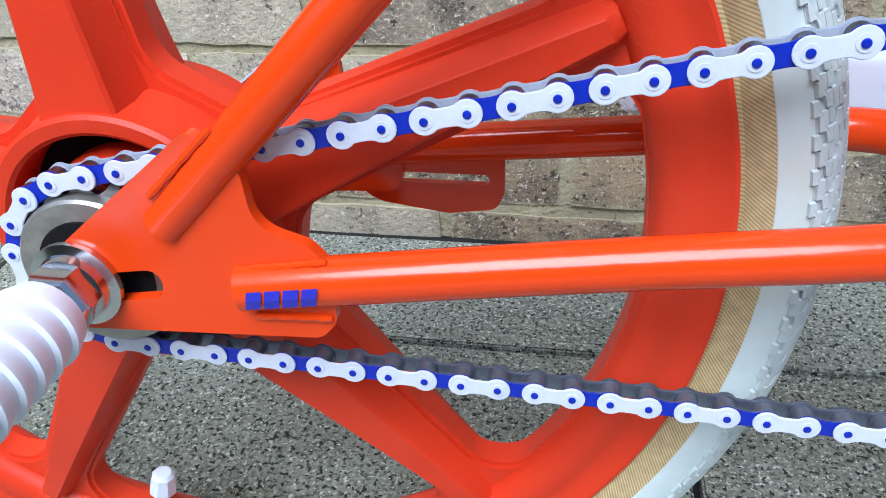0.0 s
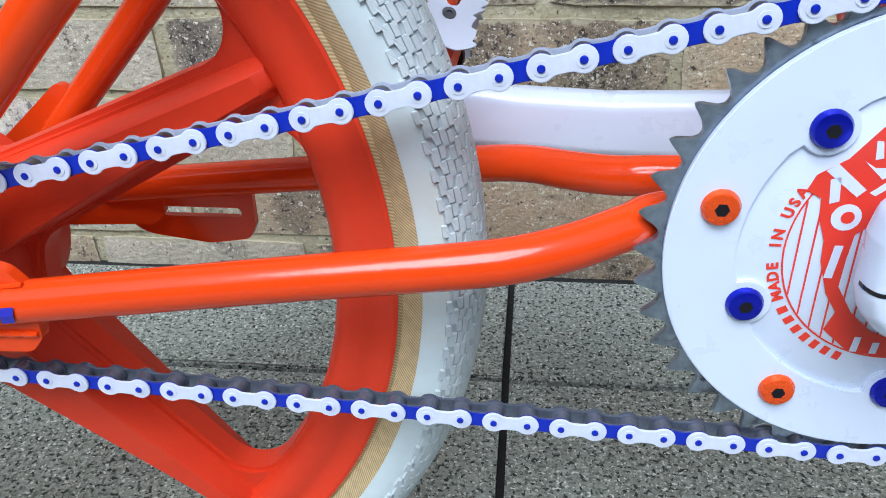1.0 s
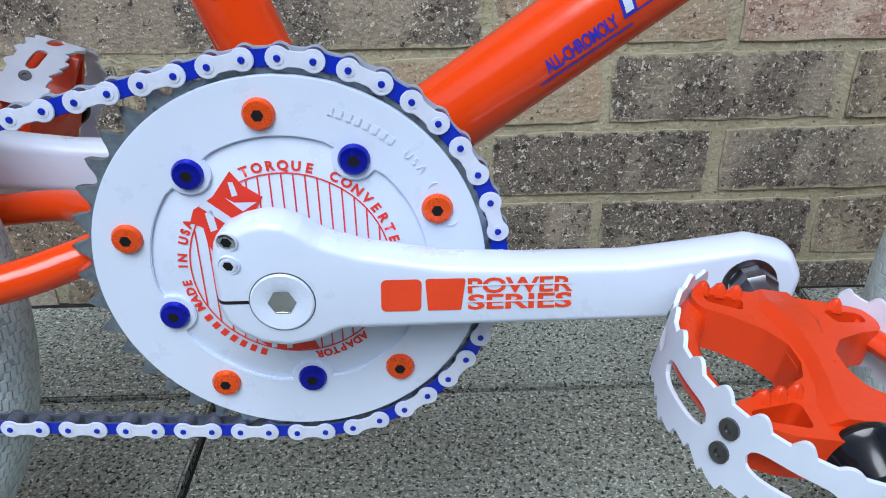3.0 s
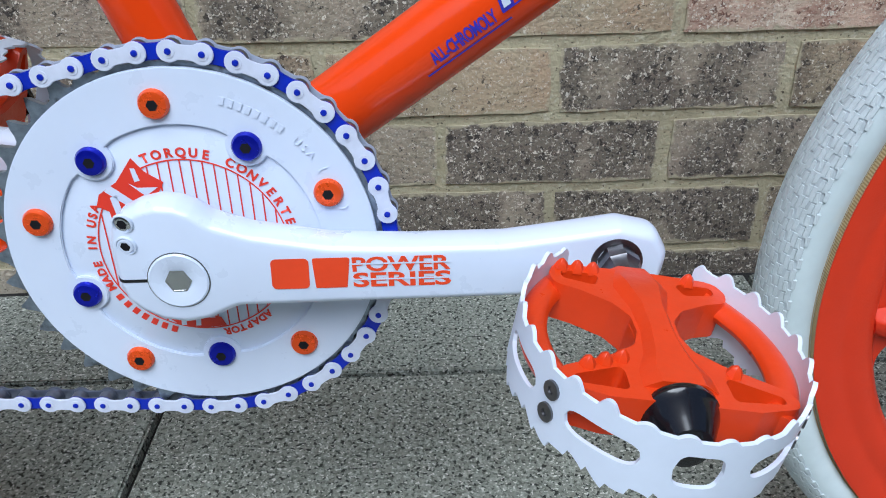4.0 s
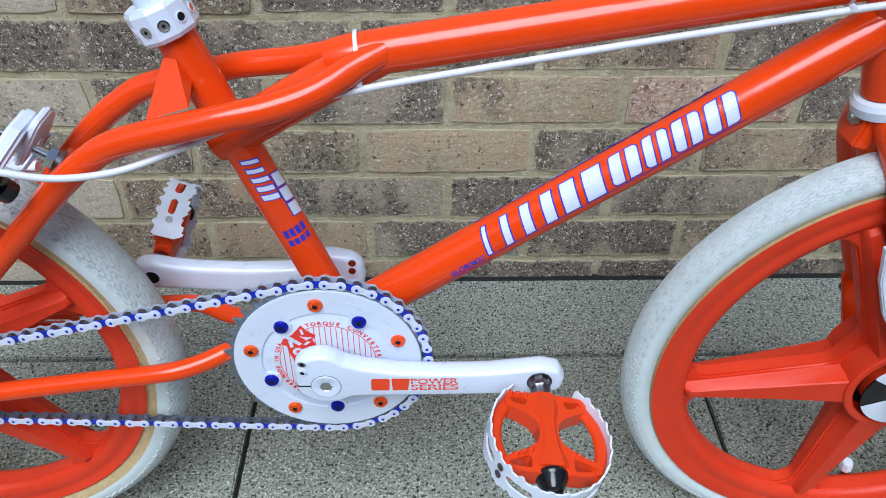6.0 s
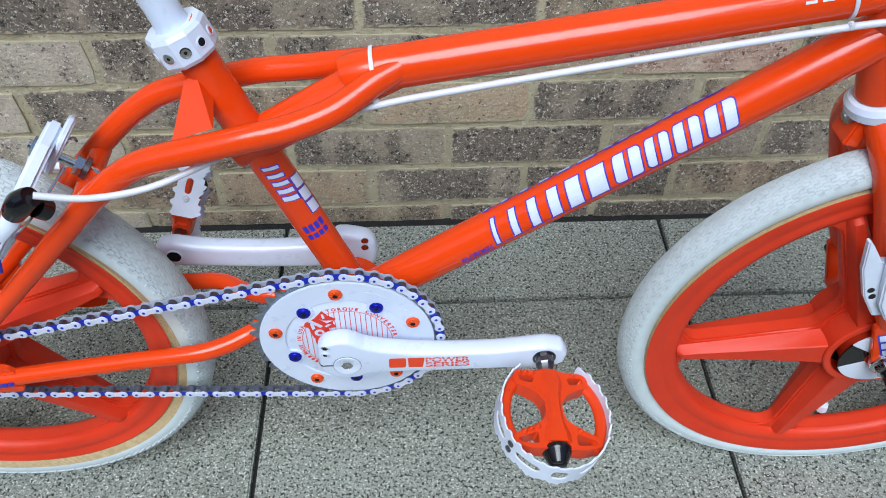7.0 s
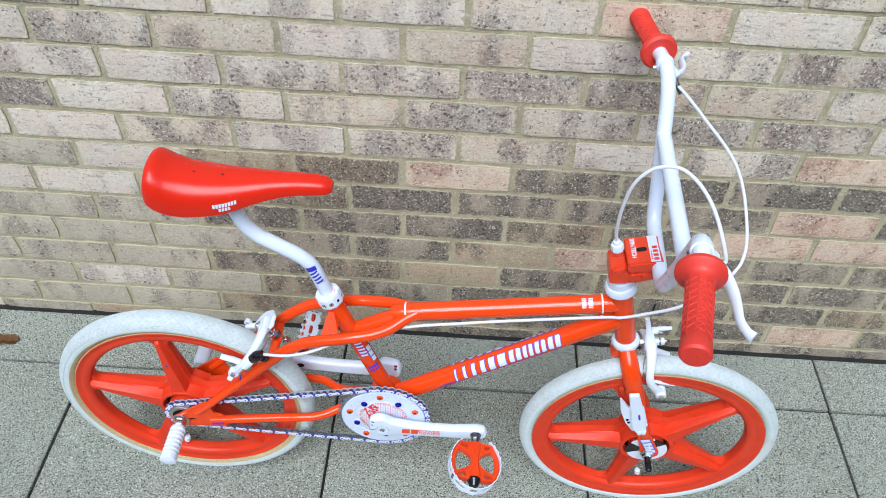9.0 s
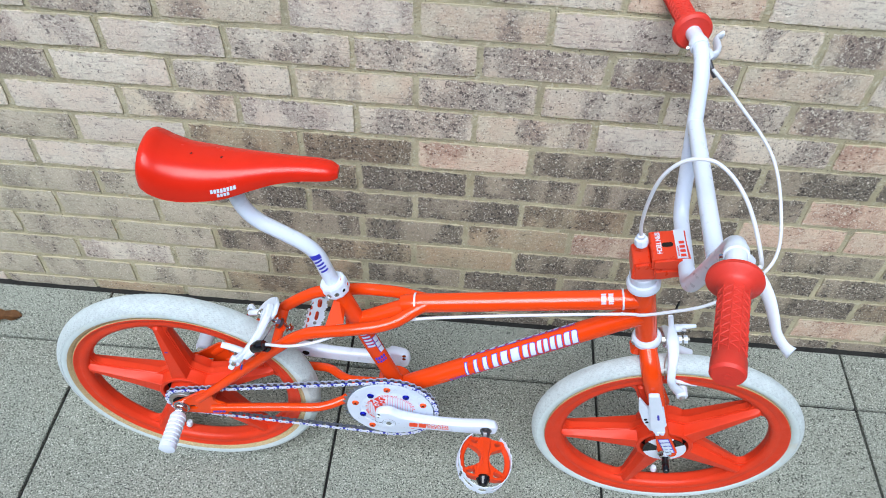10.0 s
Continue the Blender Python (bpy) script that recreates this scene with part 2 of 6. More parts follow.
M_joint = material("dark_joint_soil", (0.012, 0.012, 0.011), rough=1.0, vary=0.3, size=60, bump=0.002, bump_size=200)
M_lightblock = material("brown_light_block", (0.20, 0.16, 0.12), rough=0.95, vary=0.3, size=3, bump=0.004, bump_size=30, second=((0.12, 0.10, 0.08), 9.0, 0.45, 0.6))
M_leaf = material("dry_brown_leaf", (0.20, 0.095, 0.035), rough=0.8, vary=0.3, size=80)


# ---------------------------------------------------------------- mesh helpers
def finish(bm, name, mats, smooth=35.0):
    me = bpy.data.meshes.new(name)
    bm.to_mesh(me)
    bm.free()
    for m in (mats if isinstance(mats, (list, tuple)) else [mats]):
        me.materials.append(m)
    if smooth:
        me.shade_smooth()
        me.set_sharp_from_angle(angle=radians(smooth))
    return me


def part(name, bm, mats, parent=None, label="", smooth=35.0, at=None):
    """Links a bmesh (or a ready mesh) as one mesh object under parent."""
    me = bm if isinstance(bm, bpy.types.Mesh) else finish(bm, name, mats, smooth)
    ob = new(name, me)
    if parent is not None:
        ob.parent = parent
    if at is not None:
        ob.matrix_basis = at
    return tagged(ob, label)


def spline(pts, n):
    """Catmull-Rom through the points, n steps a span."""
    p = [Vector(q) for q in pts]
    if n <= 1 or len(p) < 3:
        return p
    out = []
    for i in range(len(p) - 1):
        a, b, c, d = p[max(i - 1, 0)], p[i], p[i + 1], p[min(i + 2, len(p) - 1)]
        for k in range(n):
            t = k / n
            out.append(0.5 * (2 * b + (c - a) * t + (2 * a - 5 * b + 4 * c - d) * t * t + (3 * b - a - 3 * c + d) * t ** 3))
    return out + [p[-1]]


def tube(pts, r, n=8, seg=20, bm=None, squash=1.0, mat=0):
    """A round tube along the points; r is one radius or one for each point."""
    bm = bm or bmesh.new()
    path = spline(pts, n)
    rs = [r] * len(path) if isinstance(r, (int, float)) else [float(q) for q in np.interp(np.linspace(0, 1, len(path)), np.linspace(0, 1, len(r)), r)]
    side = None
    rings = []
    for i, q in enumerate(path):
        d = (path[min(i + 1, len(path) - 1)] - path[max(i - 1, 0)]).normalized()
        if side is None:
            side = d.cross(Vector((0, 1, 0)))
            if side.length < 0.1:
                side = d.cross(Vector((0, 0, 1)))
        side = (side - d * side.dot(d)).normalized()
        up = d.cross(side)
        rings.append([bm.verts.new(q + rs[i] * (math.cos(a) * side + squash * math.sin(a) * up))
                      for a in (2 * math.pi * k / seg for k in range(seg))])
    made = []
    for a, b in zip(rings, rings[1:]):
        for k in range(seg):
            made.append(bm.faces.new((a[k], a[(k + 1) % seg], b[(k + 1) % seg], b[k])))
    made.append(bm.faces.new(rings[0][::-1]))
    made.append(bm.faces.new(rings[-1]))
    for f in made:
        f.material_index = mat
    return bm


def lathe(profile, seg=64, bm=None, centre=(0, 0, 0), axis="y", closed=False, mat=0):
    """Turns (radius, along) pairs about an axis."""
    bm = bm or bmesh.new()
    c = Vector(centre)
    rings = []
    for k in range(seg):
        a = 2 * math.pi * k / seg
        ca, sa = math.cos(a), math.sin(a)
        rings.append([bm.verts.new(c + Vector({"y": (r * ca, y, r * sa), "z": (r * ca, r * sa, y), "x": (y, r * ca, r * sa)}[axis])) for r, y in profile])
    m = len(profile)
    made = []
    for k in range(seg):
        a, b = rings[k], rings[(k + 1) % seg]
        for i in range(m if closed else m - 1):
            j = (i + 1) % m
            made.append(bm.faces.new((a[i], a[j], b[j], b[i])))
    if not closed:
        made.append(bm.faces.new([r[0] for r in rings][::-1]))
        made.append(bm.faces.new([r[-1] for r in rings]))
    for f in made:
        f.material_index = mat
    bmesh.ops.recalc_face_normals(bm, faces=bm.faces[:])
    return bm


def rounded(poly, radius, n=6):
    """A polygon with its corners rounded; radius is one number or one for each corner."""
    out = []
    m = len(poly)
    for i in range(m):
        p, a, b = Vector(poly[i]), Vector(poly[i - 1]), Vector(poly[(i + 1) % m])
        r = radius if isinstance(radius, (int, float)) else radius[i]
        da, db = (a - p), (b - p)
        la, lb = da.length, db.length
        da.normalize(), db.normalize()
        ang = da.angle(db, math.pi)
        if r <= 0 or ang > 3.1:
            out.append(p)
            continue
        t = min(r / math.tan(ang / 2), la * 0.48, lb * 0.48)
        rr = t * math.tan(ang / 2)
        bis = (da + db).normalized()
        c = p + bis * (rr / math.sin(ang / 2))
        s, e = p + da * t - c, p + db * t - c
        a0, a1 = math.atan2(s.y, s.x), math.atan2(e.y, e.x)
        dd = (a1 - a0 + math.pi) % (2 * math.pi) - math.pi
        for k in range(n + 1):
            q = a0 + dd * k / n
            out.append(c + rr * Vector((math.cos(q), math.sin(q))))
    return out


def circle(r, n=32, c=(0, 0), a0=0.0, a1=360.0):
    full = abs(a1 - a0) >= 359.9
    return [Vector((c[0] + r * math.cos(radians(a0 + (a1 - a0) * k / (n if full else n - 1))),
                    c[1] + r * math.sin(radians(a0 + (a1 - a0) * k / (n if full else n - 1))))) for k in range(n)]


def plate(outline, v0, v1, holes=(), bevel=0.0, bm=None, mat=0, rounds=2):
    """A flat plate in the bicycle's plane, from v0 to v1 across it."""
    own = bmesh.new()
    loops = []
    for poly in (outline, *holes):
        vs = [own.verts.new((p[0], v0, p[1])) for p in poly]
        loops.append([own.edges.new((vs[i], vs[(i + 1) % len(vs)])) for i in range(len(vs))])
    if holes:
        bmesh.ops.triangle_fill(own, use_beauty=True, use_dissolve=False, edges=[e for l in loops for e in l])
    else:
        bmesh.ops.contextual_create(own, geom=loops[0])
    ext = bmesh.ops.extrude_face_region(own, geom=own.faces[:])
    bmesh.ops.translate(own, verts=[g for g in ext["geom"] if isinstance(g, bmesh.types.BMVert)], vec=(0, v1 - v0, 0))
    bmesh.ops.recalc_face_normals(own, faces=own.faces[:])
    if bevel:
        edges = [e for e in own.edges if len(e.link_faces) == 2 and abs(e.verts[0].co.y - e.verts[1].co.y) < 1e-7
                 and e.calc_face_angle(0) > 1.2]
        bmesh.ops.bevel(own, geom=edges, offset=bevel, segments=rounds, affect="EDGES", clamp_overlap=True)
    for f in own.faces:
        f.material_index = mat
    if bm is None:
        return own
    tmp = bpy.data.meshes.new("tmp")
    own.to_mesh(tmp)
    own.free()
    bm.from_mesh(tmp)
    bpy.data.meshes.remove(tmp)
    return bm


def box(centre, size, bevel=0.0, m=None, bm=None, mat=0):
    own = bmesh.new()
    bmesh.ops.create_cube(own, size=1.0)
    bmesh.ops.scale(own, vec=size, verts=own.verts[:])
    if bevel:
        bmesh.ops.bevel(own, geom=own.edges[:], offset=bevel, segments=2, affect="EDGES")
    bmesh.ops.transform(own, matrix=Matrix.Translation(centre) @ (m or Matrix()), verts=own.verts[:])
    for f in own.faces:
        f.material_index = mat
    if bm is None:
        return own
    return merge(bm, own)


def merge(bm, own):
    tmp = bpy.data.meshes.new("tmp")
    own.to_mesh(tmp)
    own.free()
    bm.from_mesh(tmp)
    bpy.data.meshes.remove(tmp)
    return bm


def moved(bm, m):
    bmesh.ops.transform(bm, matrix=m, verts=bm.verts[:])
    return bm


def along(p, q):
    """A pose at p whose z axis points to q."""
    d = Vector(q) - Vector(p)
    return Matrix.Translation(p) @ d.to_track_quat("Z", "Y").to_matrix().to_4x4()


def flat_text(body, size, spacing=1.0, shear=0.0, bold=0.0):
    """Letters as a flat mesh in x, y, centred, with the height of capitals about 0.7 of size."""
    cu = bpy.data.curves.new("letters", "FONT")
    cu.body, cu.size, cu.align_x, cu.space_character, cu.shear = body, size, "CENTER", spacing, shear
    cu.resolution_u, cu.offset = 3, bold
    ob = new("letters", cu)
    dg = bpy.context.evaluated_depsgraph_get()
    me = bpy.data.meshes.new_from_object(ob.evaluated_get(dg))
    bpy.data.objects.remove(ob)
    bpy.data.curves.remove(cu)
    bm = bmesh.new()
    bm.from_mesh(me)
    bpy.data.meshes.remove(me)
    return bm


def flat_poly(poly, bm=None, z=0.0, mat=0):
    bm = bm or bmesh.new()
    f = bm.faces.new([bm.verts.new((p[0], p[1], z)) for p in poly])
    f.material_index = mat
    if f.calc_area() and f.normal.z < 0:
        f.normal_flip()
    return bm


def wrap(bm, p, q, radius, turn, lift=0.0004, step=0.003):
    """Lays a flat drawing (x along the tube from p to q, y round it) on a tube's surface; turn: degrees round the tube
    from the side that faces the viewer (-y), upwards positive."""
    for k in range(-12, 13):
        bmesh.ops.bisect_plane(bm, geom=bm.verts[:] + bm.edges[:] + bm.faces[:], plane_co=(0, k * step, 0), plane_no=(0, 1, 0), dist=1e-6)
    p, q = Vector(p), Vector(q)
    d = (q - p).normalized()
    out = Vector((0, -1, 0))
    out = (out - d * out.dot(d)).normalized()
    up = d.cross(out)
    if up.z < 0:
        up = -up
    for v in bm.verts:
        x, y, z = v.co
        a = radians(turn) + y / radius
        v.co = p + d * x + (radius + lift + z) * (math.cos(a) * out + math.sin(a) * up)
    return bm


def slant_block(x0, x1, y0, y1, lean=0.0):
    """A leaning block, for marks that stay unlettered."""
    return [(x0 + lean * y0, y0), (x1 + lean * y0, y0), (x1 + lean * y1, y1), (x0 + lean * y1, y1)]


# ---------------------------------------------------------------- the setting
ground = tagged(part("ground", box((0.4, -8, -0.030), (60, 60, 0.04)), M_joint), "dark soil under the paving", "ground", kind="structure")
paving = tagged(new("pavement"), "grey concrete slabs with dark joints", "pavement", kind="structure")
XJ = [-3.32, -2.73, -2.13, -1.54, -0.945, -0.354, 0.254, 0.826, 1.42, 2.01, 2.60, 3.19, 3.78]
YJ = [0.2835, 0.130, -0.466, -1.06, -1.655, -2.25, -2.845]


def slab_mesh(w, d, seed):
    rnd = random.Random(seed)
    bm = bmesh.new()
    bmesh.ops.create_cube(bm, size=1.0)
    bmesh.ops.scale(bm, vec=(w, d, 0.05), verts=bm.verts[:])
    bmesh.ops.bevel(bm, geom=[e for e in bm.edges if e.verts[0].co.z > 0 and e.verts[1].co.z > 0], offset=0.0018, segments=2, affect="EDGES")
    for v in bm.verts:
        if v.co.z > 0.02:
            v.co.x += rnd.uniform(-0.0006, 0.0006)
            v.co.y += rnd.uniform(-0.0006, 0.0006)
    return bm


slab_cache = {}
for i in range(len(XJ) - 1):
    for j in range(len(YJ) - 1):
        w, d = XJ[i + 1] - XJ[i] - 0.0062, YJ[j] - YJ[j + 1] - 0.0062
        key = (round(w, 3), round(d, 3))
        if key not in slab_cache:
            slab_cache[key] = finish(slab_mesh(w, d, i * 10 + j), "slab", M_slab)
        rnd = random.Random(i * 31 + j)
        part("slab", slab_cache[key], None, paving,
             at=pose((XJ[i] + XJ[i + 1]) / 2, (YJ[j] + YJ[j + 1]) / 2, -0.025 + rnd.uniform(-0.0008, 0.0004), rnd.uniform(-0.1, 0.1), rnd.uniform(-0.1, 0.1), 0))

# ---- brick wall
wall = tagged(part("wall_north", box((0.4, 0.4182, 1.30), (9.0, 0.23, 2.68)), M_mortar), "weathered mixed buff, grey and pink brick wall", "wall", kind="structure")
COURSE, PITCH, FACE = 0.075, 0.225, 0.300


def brick_mesh(seed, w=0.215, h=0.065, d=0.04):
    rnd = random.Random(seed)
    bm = bmesh.new()
    nx, nz = 8, 3
    grid = []
    for i in range(nx + 1):
        col = []
        for k in range(nz + 1):
            edge = i in (0, nx) or k in (0, nz)
            x = -w / 2 + w * i / nx + (rnd.uniform(-0.0013, 0.0013) if edge else 0)
            z = -h / 2 + h * k / nz + (rnd.uniform(-0.0011, 0.0011) if edge else 0)
            y = rnd.uniform(0.0004, 0.0016) if edge else rnd.uniform(-0.0009, 0.0009)
            if i in (0, nx) and k in (0, nz):
                x, z = x * 0.988, z * 0.95
            col.append(bm.verts.new((x, y, z)))
        grid.append(col)
    for i in range(nx):
        for k in range(nz):
            bm.faces.new((grid[i][k], grid[i + 1][k], grid[i + 1][k + 1], grid[i][k + 1]))
    rim = [grid[i][0] for i in range(nx + 1)] + [grid[nx][k] for k in range(1, nz + 1)] + [grid[i][nz] for i in range(nx - 1, -1, -1)] + [grid[0][k] for k in range(nz - 1, 0, -1)]
    back = [bm.verts.new((v.co.x, d, v.co.z)) for v in rim]
    for i in range(len(rim)):
        j = (i + 1) % len(rim)
        bm.faces.new((rim[j], rim[i], back[i], back[j]))
    return bm


KINDS = {"b": M_buff, "g": M_grey, "p": M_pale, "r": M_redbrick, "t": M_tan, "d": M_dark, "q": M_plain, "h": M_cream}
brick_meshes = {k: [finish(brick_mesh(10 * n + i), "brick", m, 60) for i in range(4)] for n, (k, m) in enumerate(KINDS.items())}
# the kinds of the bricks in view, course by course upwards from the ground, from x = -0.85 on
KIND_AT = {}
for k, first, kinds in ((8, -1, "pppbrpg"), (7, -2, "bbpbpbgb"), (6, -2, "ppggggbg"), (5, -3, "gpgbgggg"), (4, -2, "pbpgbpgr"), (3, -3, "bpbbrgggg"), (2, -3, "ppbbgbggr"), (1, -3, "bbgggbbrr"),
                        (0, -3, "qqqggbrbg"), (-1, -3, "qbgbbgbgb"), (-2, -3, "bpbbggbgb"), (-3, -3, "bbtbtbtgr"), (-4, -3, "btbtbtbtb")):
    for i, c in enumerate(kinds):
        KIND_AT[(k, first + i)] = c
rest = bmesh.new()
for k in range(-4, 30):
    z = 0.320 + COURSE * k - 0.0325
    x0 = 0.05 + (0.1125 if k % 2 else 0.0) - 20 * PITCH
    for n in range(40):
        x = x0 + PITCH * n + 0.1075 + 0.005
        rnd = random.Random(k * 101 + n)
        kind = rnd.choice("bbgggppr" if k < 7 else "bhhhgpph")
        if rnd.random() < 0.6 and kind == "r":
            kind = "b"
        given = KIND_AT.get((k, n - 20))
        kind = given or kind
        if k >= 4 and kind in "gb" and rnd.random() < (0.75 if kind == "g" else 0.45):
            kind = "h"
        # the lower courses are browner
        if k <= 3 and x < 0.0:
            kind = {"g": "q", "b": "q", "r": "t"}.get(kind, kind)
        elif k <= 3:
            kind = {"b": "t", "g": "d", "p": "b"}.get(kind, kind)
            if x > 0.4 and k <= 2 and rnd.random() < 0.6:
                kind = {"t": "d", "b": "t"}.get(kind, kind)
        at = pose(x + rnd.uniform(-0.0015, 0.0015), FACE + rnd.uniform(-0.0012, 0.0012), z + rnd.uniform(-0.001, 0.001), 0, rnd.uniform(-0.3, 0.3), 0)
        if -0.95 < x < 1.85 and z < 1.25:
            part("brick", brick_meshes[kind][rnd.randrange(4)], None, wall, at=at)
        elif -3.9 < x < 4.7 and z < 2.6:
            merge_at = moved(brick_mesh(k * 7 + n), at)
            merge(rest, merge_at)
tagged(part("far_bricks", rest, M_pale, wall, smooth=60), kind="stuff")

# plain walls added out of view, behind and beside, to block low sky light
for name, c, size in (("wall_south", (0.4, -4.6, 1.5), (11.0, 0.25, 3.0)), ("wall_west", (-5.1, -2.0, 1.1), (0.25, 5.4, 2.2)), ("wall_east", (5.9, -2.0, 1.1), (0.25, 5.4, 2.2))):
    tagged(part(name, box(c, size), M_lightblock), "plain brown wall added out of view to hold back low sky light", "wall", kind="structure")

# dry leaf by the foot of the wall
lf = bmesh.new()
rows = []
for i in range(9):
    t = i / 8
    wdt = 0.020 * math.sin(math.pi * min(1, t * 0.9 + 0.08)) * (1 + 0.4 * math.sin(9 * t))
    rows.append([lf.verts.new((0.075 * t, s * wdt, 0.003 + 0.006 * abs(s) + 0.004 * math.sin(5 * t))) for s in (-1, 0, 1)])
for a, b in zip(rows, rows[1:]):
    for k in range(2):
        lf.faces.new((a[k], b[k], b[k + 1], a[k + 1]))
bmesh.ops.solidify(lf, geom=lf.faces[:], thickness=0.0008)
leaf = tagged(part("dry_leaf", moved(lf, pose(-0.612, 0.172, 0.001, 0, 0, 12)), M_leaf), "curled dry brown leaf on the paving", "leaf")


# ---------------------------------------------------------------- the bicycle: an empty at its foot, leaning a little to the wall
bike = tagged(new("bicycle"), "orange and white BMX bicycle leaning on a brick wall", "bicycle")
bike.matrix_basis = pose(0, -0.101, 0, -2.2, 0, 0)
RA, FA, BB = Vector((0.0045, 0, 0.246)), Vector((0.8962, -0.0160, 0.2370)), Vector((0.389, 0, 0.2785))


# ---- frame
def frame_tubes():
    tt0, tt1 = (0.424, 0, 0.5325), (0.775, 0, 0.5885)
    top_tube = part("top_tube", tube([(0.412, 0, 0.5285), tt0, (0.6, 0, 0.5605), tt1], [0.0105, 0.0158, 0.0158, 0.0158], seg=32), M_paint, bike)
    dt0, dt1 = (0.392, 0, 0.2850), (0.792, 0, 0.5570)
    down_tube = part("down_tube", tube([dt0, dt1], 0.0174, seg=32), M_paint, bike)
    seat_tube = part("seat_tube", tube([(0.2945, 0, 0.572), (0.403, 0, 0.285)], 0.0145, seg=32), M_paint, bike)
    head_tube = part("head_tube", tube([(0.7765, 0, 0.620), (0.8065, 0, 0.505)], 0.0178, seg=32), M_paint, bike)
    part("bottom_bracket_shell", lathe([(0.0285, -0.034), (0.030, -0.033), (0.030, 0.033), (0.0285, 0.034)], 40, centre=BB), M_paint, bike)
    for s in (-1, 1):
        shift = 0.0 if s < 0 else -0.005
        run = [(0.446, 0.006, 0.5385), (0.427, 0.015, 0.5320), (0.400, 0.030, 0.5206), (0.370, 0.0385, 0.5125), (0.340, 0.0425, 0.5075), (0.310, 0.044, 0.5010), (0.280, 0.044, 0.4942), (0.258, 0.044, 0.4870), (0.241, 0.0435, 0.4765),
               (0.226, 0.0435, 0.4650), (0.205, 0.0445, 0.4455), (0.160, 0.0475, 0.3985), (0.100, 0.0515, 0.3360), (0.037, 0.0535, 0.2700)]
        part("seat_stay", tube([(u + (shift if 0.15 < u < 0.35 else 0.0), s * v, w) for u, v, w in run], [0.0100] * 11 + [0.0090, 0.0078, 0.0068], seg=22), M_paint, bike)
        stay = [(0.060, 0.055, 0.2497), (0.12, 0.0525, 0.2568), (0.19, 0.050, 0.2648), (0.240, 0.049, 0.2705), (0.262, 0.0470, 0.2730), (0.282, 0.0410, 0.2758), (0.300, 0.0330, 0.2795), (0.318, 0.0250, 0.2818), (0.38, 0.020, 0.281)]
        if s > 0:
            # the far stay turns in more sharply
            stay = [(0.060, 0.055, 0.2497), (0.12, 0.0512, 0.2568), (0.19, 0.0458, 0.2650), (0.236, 0.0415, 0.2706), (0.256, 0.0392, 0.2729), (0.269, 0.0345, 0.2744), (0.281, 0.0262, 0.2758), (0.292, 0.0196, 0.2771), (0.303, 0.0145, 0.2785), (0.318, 0.0120, 0.2800), (0.38, 0.012, 0.281)]
        part("chain_stay", tube([(u, v * s, w) for u, v, w in stay], 0.0081, seg=22), M_paint, bike)
    # the centre tube that runs from the split down to the seat tube
    part("centre_strut", tube([(0.446, 0, 0.5355), (0.4045, 0, 0.5147), (0.3465, 0, 0.481), (0.318, 0, 0.4650)], [0.0145, 0.0160, 0.0160, 0.0150], seg=28), M_paint, bike)
    # folded plate between seat tube and the twin tubes
    for side in (-1, 1):
        g = bmesh.new()
        outer = [(0.2850, -0.0395, 0.5040), (0.3150, -0.0385, 0.5130), (0.3135, -0.0145, 0.5220), (0.3050, -0.0125, 0.5390), (0.2960, -0.0125, 0.5360)]
        faces = [[g.verts.new((u, -side * (v + d), w)) for u, v, w in outer] for d in (0.0, 0.003)]
        g.faces.new(faces[0])
        g.faces.new(faces[1][::-1])
        for k in range(5):
            g.faces.new((faces[0][k], faces[0][(k + 1) % 5], faces[1][(k + 1) % 5], faces[1][k]))
        bmesh.ops.recalc_face_normals(g, faces=g.faces[:])
        part("gusset", g, M_paint, bike, smooth=0)
    # bridge for the brake
    part("brake_bridge", tube([(0.195, -0.0455, 0.434), (0.193, 0.0445, 0.434)], 0.0082, seg=20), M_paint, bike)
    return top_tube, down_tube, seat_tube, head_tube, (tt0, tt1), (dt0, dt1)


top_tube, down_tube, seat_tube, head_tube, TT, DT = frame_tubes()


